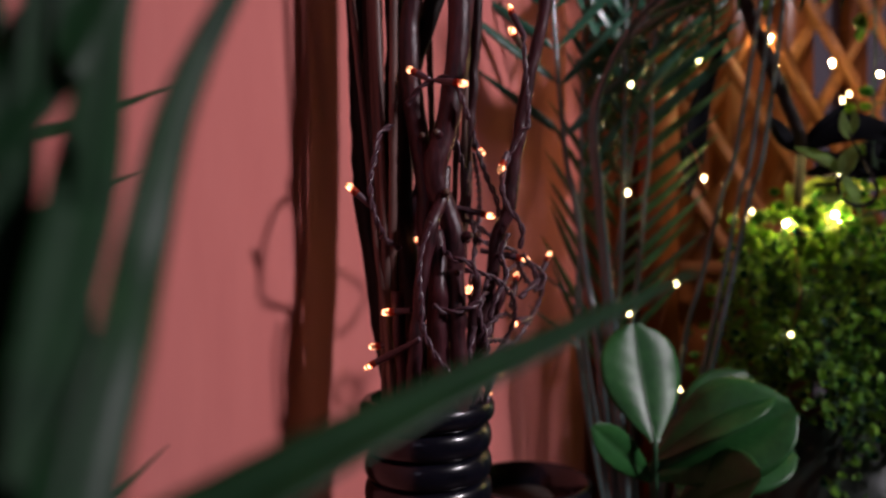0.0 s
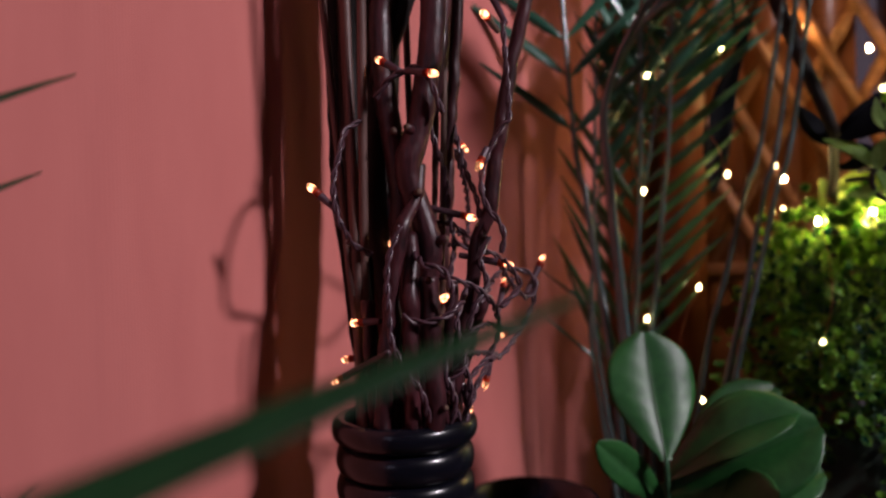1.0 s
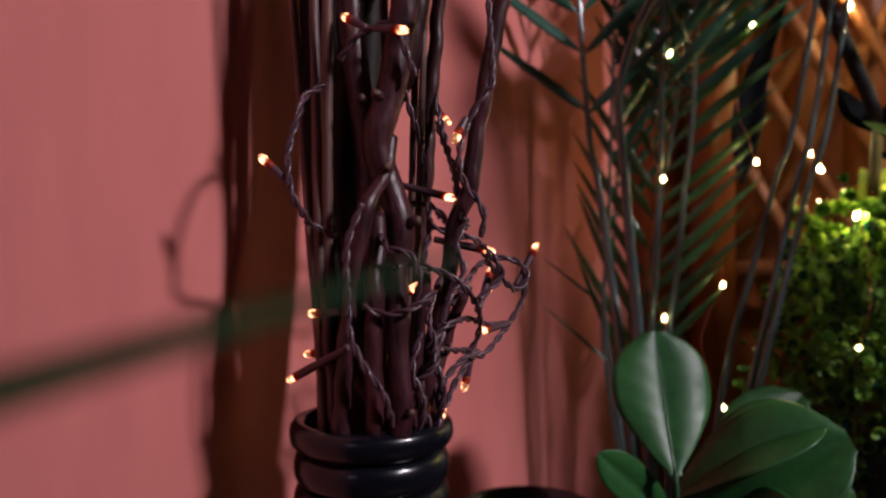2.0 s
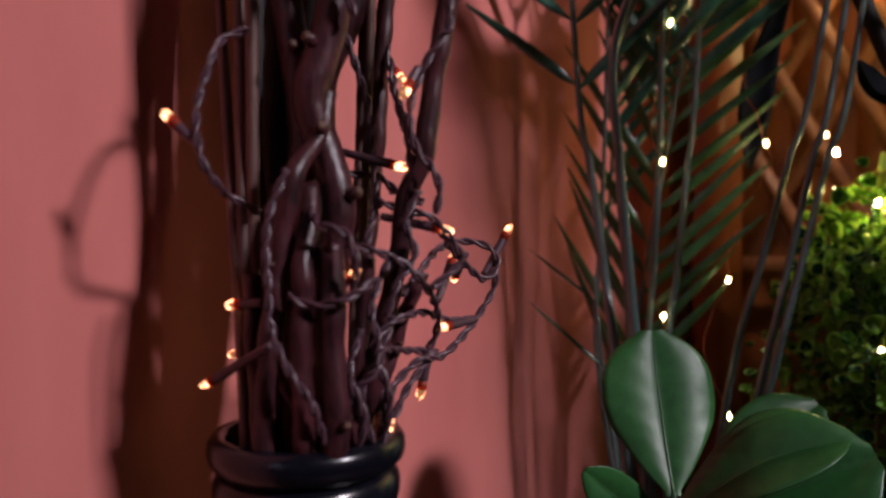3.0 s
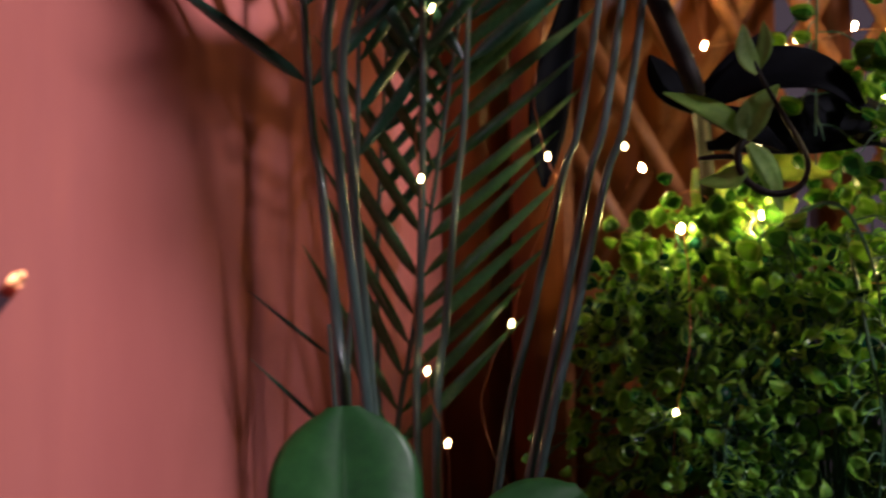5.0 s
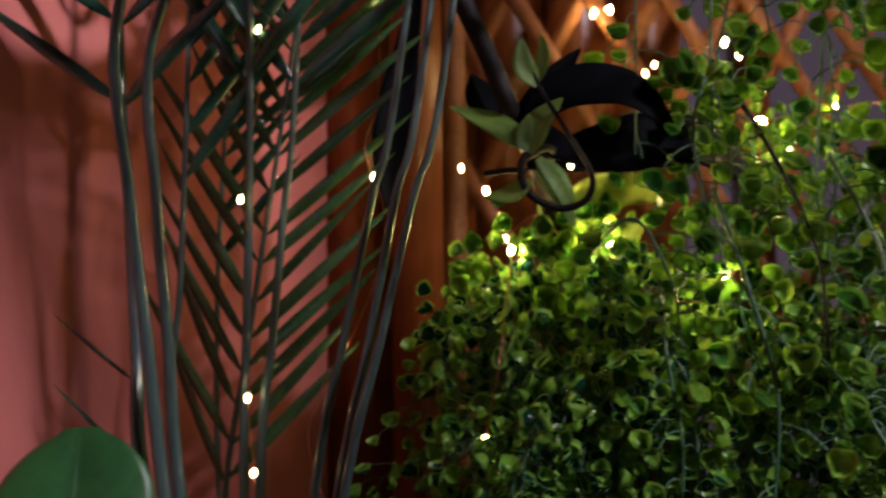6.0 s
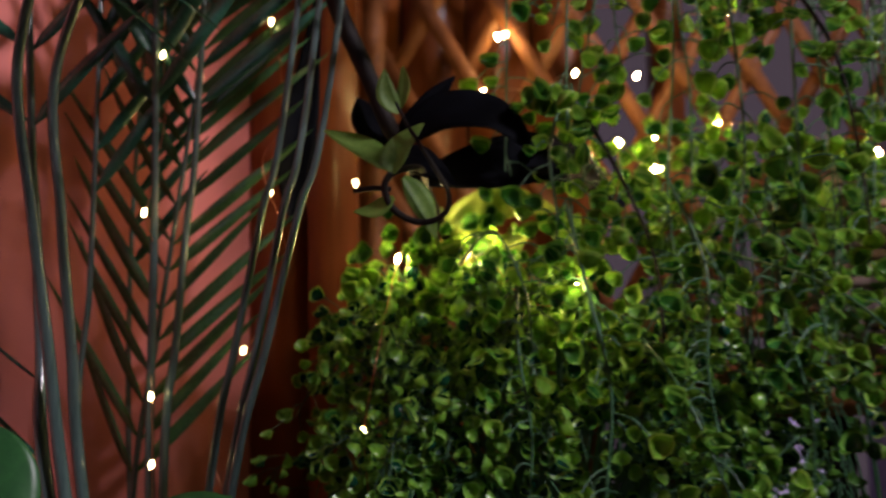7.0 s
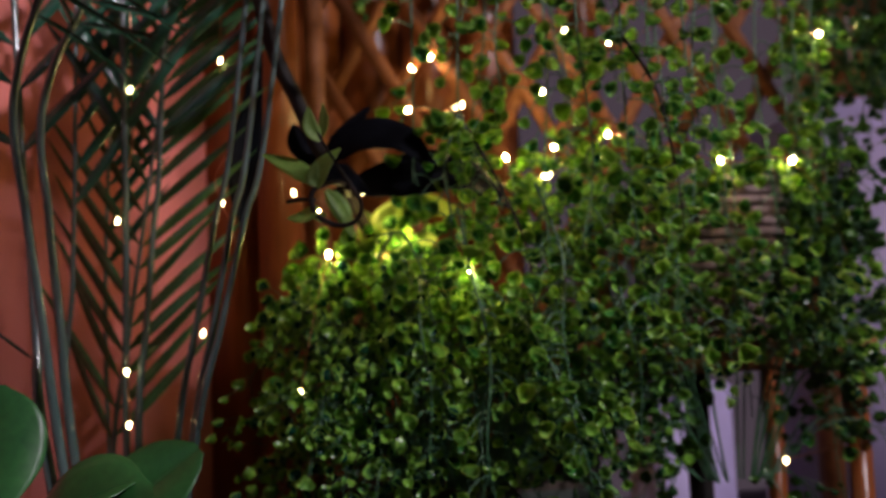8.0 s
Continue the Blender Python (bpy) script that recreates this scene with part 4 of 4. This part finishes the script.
vine([(0.86, 0.93, 1.52), (0.865, 0.93, 1.33), (0.87, 0.92, 1.16), (0.86, 0.90, 1.02), (0.865, 0.90, 0.88)], 30)
vine([(0.95, 0.96, 1.52), (0.955, 0.955, 1.33), (0.95, 0.94, 1.16), (0.965, 0.92, 1.00), (0.96, 0.91, 0.84)], 34)
vine([(0.995, 0.98, 1.52), (0.985, 0.98, 1.30), (0.990, 0.97, 1.12), (0.985, 0.95, 0.98), (0.990, 0.95, 0.82)], 34)
vine([(0.70, 0.90, 1.07), (0.73, 0.79, 1.04), (0.745, 0.72, 1.00), (0.765, 0.70, 0.985)], 8)
vine([(0.60, 0.84, 1.02), (0.62, 0.77, 0.97), (0.64, 0.74, 0.90), (0.65, 0.74, 0.85)], 14)
vine([(0.555, 0.81, 1.10), (0.560, 0.775, 1.04), (0.572, 0.765, 0.97), (0.566, 0.765, 0.89), (0.575, 0.77, 0.83)], 20)
vine([(0.625, 0.80, 1.12), (0.640, 0.77, 1.05), (0.635, 0.76, 0.98), (0.645, 0.755, 0.91)], 20)
vine([(0.690, 0.78, 1.10), (0.685, 0.755, 1.02), (0.695, 0.745, 0.95), (0.690, 0.745, 0.88)], 18)
vine([(0.520, 0.82, 1.06), (0.515, 0.79, 1.00), (0.522, 0.785, 0.94), (0.518, 0.785, 0.88)], 14)
vine([(0.48, 0.86, 1.06), (0.50, 0.80, 1.08), (0.52, 0.79, 1.04), (0.525, 0.79, 1.00)], 12)

for x, y, z0, n in ((0.585, 0.86, 1.10, 26), (0.65, 0.86, 1.02, 30), (0.745, 0.80, 1.00, 32), (0.83, 0.86, 1.04, 34), (0.90, 0.90, 1.00, 30), (0.67, 0.78, 1.06, 26), (0.77, 0.79, 1.08, 26), (0.57, 0.84, 1.24, 18), (0.98, 0.93, 1.08, 30)):
    sway = rng.uniform(-0.02, 0.02)
    vine([(x + sway, y, 1.52), (x - sway * 0.5, y - 0.005, (1.52 + z0) / 2), (x + sway * 0.4, y, z0 + 0.08), (x - sway, y - 0.01, z0)], int(n * 1.25), 0.0148)

planter_box = thing("planter_box", "dark planter holding the leafy bush", "planter", at=(0.56, 0.95, FLOOR_Z))
part("body", box((0.30, 0.13, 0.52), (0, 0, 0.26), 0.008), POT_DARK, planter_box)
part("soil", box((0.28, 0.11, 0.02), (0, 0, 0.515), 0.002), EARTH, planter_box, "dark potting soil")


def bush(name, label, centre, radii, sprigs, leaves, size, seed, mat=None):
    """A dense bush: arching sprigs from its heart, each with stalked cupped leaves."""
    r2 = random.Random(seed)
    ob = thing(name, label, "bush")
    stems, mass = bmesh.new(), []
    foliage = bmesh.new()
    c = Vector(centre)
    for _ in range(sprigs):
        d = Vector((r2.gauss(0, 1), r2.gauss(-0.25, 1), r2.gauss(0.15, 0.9))).normalized()
        lump = noise.noise(Vector((seed, 0, 0)) + d * 2.6)
        if lump < -0.08:
            continue
        end = c + Vector((d.x * radii[0], d.y * radii[1], d.z * radii[2])) * (r2.uniform(0.66, 1.0) + 0.34 * lump)
        start = c + Vector((d.x * radii[0] * 0.25, d.y * radii[1] * 0.2, -radii[2] * 0.6))
        mid = start.lerp(end, 0.55) + Vector((0, 0, radii[2] * r2.uniform(0.1, 0.4)))
        tipp = end + Vector((d.x * 0.02, d.y * 0.02, -r2.uniform(0.0, 0.06)))
        path = glide([start, mid, end, tipp], 5)
        tube_into(stems, path, lambda t: 0.0011 - 0.0006 * t, 4, False)
        n = len(path)
        for k in range(leaves):
            f = 0.35 + 0.65 * (k + r2.random()) / leaves
            p = path[min(n - 1, int(f * n))]
            o = (d * 0.55 + Vector((r2.gauss(0, 0.7), r2.gauss(0, 0.7), r2.gauss(0.05, 0.7)))).normalized()
            e = p + o * r2.uniform(0.006, 0.026)
            tube_into(stems, [p, p.lerp(e, 0.5) + Vector((0, 0, 0.002)), e], 0.00045, 3, False)
            cup_leaf(foliage, aim(e, o + Vector((0, 0, -0.35)), (d.x + r2.gauss(0, 0.8), d.y - 0.5 + r2.gauss(0, 0.7), 0.5 + r2.gauss(0, 0.4))), size * r2.uniform(0.65, 1.2))
    tagged(part("stem_tangle", stems, VINE_STEM, ob), kind="stuff")
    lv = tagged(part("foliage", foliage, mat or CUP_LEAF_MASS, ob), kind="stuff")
    lv.data.materials.append(mat or CUP_RIM_LIT)
    return ob


bush("bush", "dense bush of small round cupped green leaves", (0.560, 0.905, 0.915), (0.185, 0.115, 0.142), 320, 12, 0.0124, 3)
# unseen canopy, added to keep room_lamp off the curtain's far end
bush("bush", "leafy canopy added out of view above the vines to shade the curtain end", (0.68, 0.965, 1.50), (0.26, 0.07, 0.17), 120, 12, 0.0145, 8, CUP_LEAF_SHADED)
bush("bush", "upper shoots of the bush reaching past the post", (0.455, 0.935, 0.985), (0.098, 0.070, 0.075), 60, 10, 0.0135, 12)
bush("bush", "trailing leafy plant in front of the trellis", (0.755, 0.945, 1.05), (0.08, 0.05, 0.15), 46, 10, 0.0135, 15)
bush("bush", "leafy plant in shade-dark green trailing over the basket", (0.985, 0.955, 1.10), (0.052, 0.055, 0.12), 44, 10, 0.0135, 4, CUP_LEAF_SHADED)
bush("bush", "loose leafy plant hanging below the stand", (0.845, 0.905, 0.895), (0.150, 0.065, 0.13), 58, 9, 0.0140, 5, CUP_LEAF_SHADED)
bush("bush", "leafy plant in shade-dark green hanging beside the window", (1.15, 1.08, 1.36), (0.09, 0.08, 0.15), 110, 10, 0.014, 6, CUP_LEAF_SHADED)
bush("bush", "leafy plant in shade-dark green hanging down beside the basket", (1.000, 1.00, 1.04), (0.032, 0.04, 0.24), 60, 10, 0.014, 9, CUP_LEAF_SHADED)

bush("bush", "sparse leafy shoots hanging over the edge of the stand", (0.93, 0.905, 0.985), (0.13, 0.028, 0.065), 44, 8, 0.0135, 21)


def tuft(at, n, spread, seed):
    """A short leafy shoot whose leaves crowd round a lamp."""
    r3 = random.Random(seed)
    ob = thing("leafy_shoot", "short shoot of lime green cupped leaves lit by a fairy light", "vine", "leafy shoots")
    root = Vector(at) + Vector((0.01, 0.02, -0.07))
    part("stem", tube(glide([root, Vector(at) + Vector((0.006, 0.016, -0.03)), Vector(at) + Vector((0, 0.012, 0.0))], 5), 0.0009, 5), VINE_STEM, ob)
    for _ in range(n):
        d = Vector((r3.gauss(0, 1), abs(r3.gauss(0.3, 0.7)) + 0.05, r3.gauss(-0.35, 0.8))).normalized()
        p = Vector(at) + d * spread * r3.uniform(0.45, 1.1)
        placed("leaf", CUP, aim(p, d + Vector((r3.gauss(0, 0.6), 0, -0.3)), (-d.x, -d.y - 0.6, -d.z + 0.3), 0.0155 * r3.uniform(0.75, 1.25)), ob)


for k, (at, n) in enumerate((((0.507, 0.935, 1.072), 22), ((0.500, 0.90, 1.062), 16), ((0.565, 0.825, 1.038), 18), ((0.431, 0.895, 1.064), 14), ((0.861, 0.926, 1.156), 18), ((0.919, 0.884, 1.146), 16), ((0.673, 0.968, 1.150), 16), ((0.62, 0.90, 1.165), 14), ((0.406, 0.836, 0.934), 10), ((0.562, 0.802, 1.190), 9), ((0.48, 0.87, 1.055), 14), ((0.54, 0.88, 1.055), 16), ((0.722, 1.124, 1.213), 14), ((0.780, 1.085, 1.220), 14), ((0.772, 1.005, 1.320), 14), ((1.055, 1.04, 1.335), 14), ((0.66, 0.81, 1.258), 9), ((0.60, 0.93, 1.11), 16), ((0.66, 0.90, 1.10), 14))):
    tuft(at, int(n * 1.3), 0.036, 40 + k)

# ---- dark plant on a black branch, with a curled tendril ----
branch = thing("dark_plant", "black branch with waxy near-black leaves", "plant")
part("branch", tube(glide([(0.34, 0.90, 1.50), (0.372, 0.87, 1.33), (0.388, 0.85, 1.262), (0.41, 0.85, 1.21), (0.428, 0.85, 1.165), (0.452, 0.90, 1.13), (0.49, 0.985, 1.04), (0.54, 0.99, 0.83)], 8), lambda t: 0.0085 - 0.003 * t, 10), DARK_STEM, branch)
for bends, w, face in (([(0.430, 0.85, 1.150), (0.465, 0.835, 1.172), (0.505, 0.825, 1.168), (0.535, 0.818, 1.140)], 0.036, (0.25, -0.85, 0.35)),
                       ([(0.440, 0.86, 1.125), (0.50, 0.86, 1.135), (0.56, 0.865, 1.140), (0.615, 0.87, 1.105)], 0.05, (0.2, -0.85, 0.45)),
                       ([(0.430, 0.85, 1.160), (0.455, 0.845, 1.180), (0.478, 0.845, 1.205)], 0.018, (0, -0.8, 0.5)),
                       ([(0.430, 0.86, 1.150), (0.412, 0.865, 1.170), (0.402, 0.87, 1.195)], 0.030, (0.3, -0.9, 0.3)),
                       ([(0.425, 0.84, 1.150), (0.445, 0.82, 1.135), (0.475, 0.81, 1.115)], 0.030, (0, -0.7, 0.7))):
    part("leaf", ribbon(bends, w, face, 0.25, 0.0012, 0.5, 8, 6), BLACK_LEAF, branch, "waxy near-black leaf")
# this leaf stands in for a black upright shape of unknown kind
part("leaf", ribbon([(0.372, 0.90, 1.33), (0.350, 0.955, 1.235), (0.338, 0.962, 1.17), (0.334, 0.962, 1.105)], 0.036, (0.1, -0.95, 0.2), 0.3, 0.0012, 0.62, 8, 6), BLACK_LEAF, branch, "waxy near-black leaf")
lime = thing("lime_plant", "broad lime green leaves lit by the fairy lights", "plant")
for bends, w, face in (([(0.505, 0.965, 1.045), (0.485, 0.962, 1.095), (0.525, 0.958, 1.122), (0.578, 0.955, 1.112)], 0.042, (0, -0.75, -0.6)),
                       ([(0.505, 0.965, 1.045), (0.480, 0.962, 1.085), (0.462, 0.958, 1.120)], 0.036, (0.2, -0.9, -0.3)),
                       ([(0.505, 0.965, 1.040), (0.520, 0.960, 1.070), (0.548, 0.955, 1.092)], 0.032, (-0.1, -0.95, -0.1))):
    part("leaf", ribbon(bends, w, face, 0.2, 0.0008, 0.5, 7, 6), LIME_LEAF, lime)
part("stem", tube(glide([(0.505, 0.965, 1.045), (0.505, 0.96, 0.95), (0.51, 0.945, 0.82)], 5), 0.002, 6), VINE_STEM, lime)

tendril = thing("tendril", "dark curled tendril with fresh pale green leaves", "vine")
part("stem", tube(glide([(0.430, 0.76, 1.172), (0.440, 0.76, 1.150), (0.457, 0.762, 1.122), (0.468, 0.765, 1.102), (0.464, 0.768, 1.088), (0.448, 0.77, 1.084), (0.431, 0.768, 1.093), (0.426, 0.766, 1.108), (0.433, 0.77, 1.118), (0.45, 0.80, 1.125), (0.455, 0.85, 1.12)], 9), lambda t: 0.0010 + 0.0014 * min(1, t * 1.8), 8), DARK_STEM, tendril)
part("stem", tube(glide([(0.405, 0.775, 1.106), (0.418, 0.77, 1.107), (0.43, 0.768, 1.106)], 4), 0.0018, 6), DARK_STEM, tendril)
for bends, w, face in (([(0.431, 0.765, 1.118), (0.412, 0.77, 1.133), (0.385, 0.778, 1.148)], 0.021, (0.25, -0.8, 0.55)),
                       ([(0.431, 0.765, 1.116), (0.437, 0.765, 1.133), (0.452, 0.768, 1.150)], 0.018, (-0.3, -0.8, 0.4)),
                       ([(0.436, 0.76, 1.155), (0.428, 0.758, 1.166), (0.427, 0.758, 1.184)], 0.014, (0.1, -0.9, 0.3)),
                       ([(0.437, 0.76, 1.158), (0.440, 0.758, 1.172), (0.439, 0.758, 1.186)], 0.009, (-0.4, -0.9, 0.3)),
                       ([(0.438, 0.780, 1.116), (0.450, 0.782, 1.098), (0.460, 0.783, 1.074)], 0.017, (0.1, -0.9, 0.3)),
                       ([(0.432, 0.766, 1.100), (0.420, 0.77, 1.092), (0.405, 0.775, 1.092)], 0.014, (0, -0.8, 0.5)),
                       ([(0.431, 0.765, 1.118), (0.428, 0.765, 1.125), (0.432, 0.765, 1.140)], 0.012, (0.2, -0.9, 0.3))):
    part("leaf", ribbon(bends, w, face, 0.3, 0.0006, 0.42, 7, 4), SOFT_LEAF, tendril)

# ---- fairy lights on copper wire ----
def fairy_lights(label, leds, wires, bright=()):
    ob = thing("fairy_lights", label, "string lights")
    for bends in wires:
        path = glide(bends, 8)
        part("wire", tube([p + 0.0012 * Vector((noise.noise(p * 45), noise.noise(p * 45 + Vector((7, 0, 0))), 0)) for p in path], 0.00055, 5), COPPER, ob)
    for x, y, z in leds:
        d = Vector((rng.uniform(-0.35, 0.35), rng.uniform(-0.3, 0.3), 1)).normalized()
        path = [Vector((x, y, z)) + d * (0.0070 * (k / 8 - 0.5)) for k in range(9)]
        part("led", tube(path, lambda t: 0.0021 * math.sqrt(max(0.04, 1 - (2 * t - 1) ** 2)), 10), LED_BRIGHT if (x, y, z) in bright else LED_LIT, ob, "lit warm white drop")


fairy_lights("fairy lights on thin copper wire wound up the palm",
             [(0.231, 0.878, 1.106), (0.240, 0.893, 1.239), (0.234, 0.888, 0.960), (0.249, 0.846, 0.915), (0.301, 0.915, 0.993), (0.297, 0.895, 0.864), (0.328, 0.890, 1.123), (0.327, 0.903, 1.270)],
             [[(0.249, 0.850, 0.85), (0.249, 0.848, 0.911), (0.236, 0.885, 0.94), (0.234, 0.891, 0.958), (0.222, 0.925, 1.0), (0.228, 0.920, 1.06), (0.231, 0.882, 1.102), (0.231, 0.883, 1.109), (0.226, 0.915, 1.14), (0.236, 0.915, 1.20), (0.240, 0.896, 1.236), (0.24, 0.90, 1.4)],
              [(0.297, 0.897, 0.80), (0.297, 0.896, 0.862), (0.283, 0.900, 0.897), (0.276, 0.905, 0.933), (0.2875, 0.910, 0.968), (0.301, 0.915, 0.991), (0.312, 0.955, 1.02), (0.330, 0.950, 1.07), (0.334, 0.895, 1.102), (0.328, 0.891, 1.121), (0.321, 0.895, 1.150), (0.325, 0.95, 1.19), (0.330, 0.93, 1.24), (0.327, 0.904, 1.268), (0.33, 0.92, 1.4)]])
fairy_lights("fairy lights on thin copper wire strewn through the greenery",
             [(0.406, 0.830, 0.938), (0.431, 0.895, 1.067), (0.436, 1.005, 1.084), (0.501, 0.912, 1.077), (0.509, 0.912, 1.070), (0.563, 0.815, 1.039), (0.562, 0.800, 1.193), (0.526, 1.116, 1.267), (0.571, 1.249, 1.382), (0.568, 1.245, 1.378),
              (0.722, 1.124, 1.215), (0.794, 1.115, 1.229), (0.726, 1.193, 1.308), (0.673, 0.970, 1.152), (0.678, 0.97, 1.153), (0.861, 0.926, 1.158), (0.919, 0.884, 1.148), (1.055, 1.04, 1.337), (1.034, 0.975, 0.874), (0.780, 1.047, 1.333), (0.66, 0.80, 1.262), (0.468, 0.838, 1.122), (0.395, 0.925, 1.135), (0.416, 0.952, 1.120), (0.526, 0.965, 1.278), (0.570, 1.02, 1.238), (0.579, 1.02, 1.246), (0.613, 0.876, 1.158), (0.88, 0.866, 0.842)],
             [[(0.415, 0.86, 0.80), (0.408, 0.842, 0.90), (0.406, 0.832, 0.934), (0.416, 0.83, 0.99), (0.431, 0.893, 1.064), (0.436, 1.003, 1.082), (0.46, 0.95, 1.10), (0.48, 0.90, 1.06), (0.501, 0.914, 1.075), (0.53, 0.84, 1.03), (0.563, 0.817, 1.037), (0.60, 0.85, 1.10), (0.613, 0.876, 1.156)],
              [(0.613, 0.876, 1.158), (0.673, 0.970, 1.150), (0.72, 1.05, 1.19), (0.722, 1.124, 1.213), (0.794, 1.115, 1.227), (0.80, 1.0, 1.20), (0.861, 0.928, 1.156), (0.919, 0.886, 1.146), (1.0, 0.93, 1.05), (1.034, 0.977, 0.876), (0.96, 0.90, 0.85), (0.88, 0.868, 0.842)],
              [(0.526, 1.116, 1.265), (0.571, 1.247, 1.38), (0.66, 1.1, 1.36), (0.780, 1.047, 1.331), (0.9, 1.0, 1.36), (1.055, 1.04, 1.335)],
              [(0.562, 0.801, 1.191), (0.57, 0.90, 1.22), (0.572, 1.00, 1.236), (0.55, 1.08, 1.26), (0.526, 1.116, 1.265)]],
             ((0.501, 0.912, 1.077), (0.509, 0.912, 1.070), (0.563, 0.815, 1.039), (0.431, 0.895, 1.067), (0.861, 0.926, 1.158), (0.919, 0.884, 1.148), (0.673, 0.970, 1.152), (0.722, 1.124, 1.215), (0.794, 1.115, 1.229), (0.726, 1.193, 1.308), (0.780, 1.047, 1.333), (1.055, 1.04, 1.337), (0.571, 1.249, 1.382), (0.526, 1.116, 1.267), (0.613, 0.876, 1.158), (0.416, 0.952, 1.120), (0.526, 0.965, 1.278)))
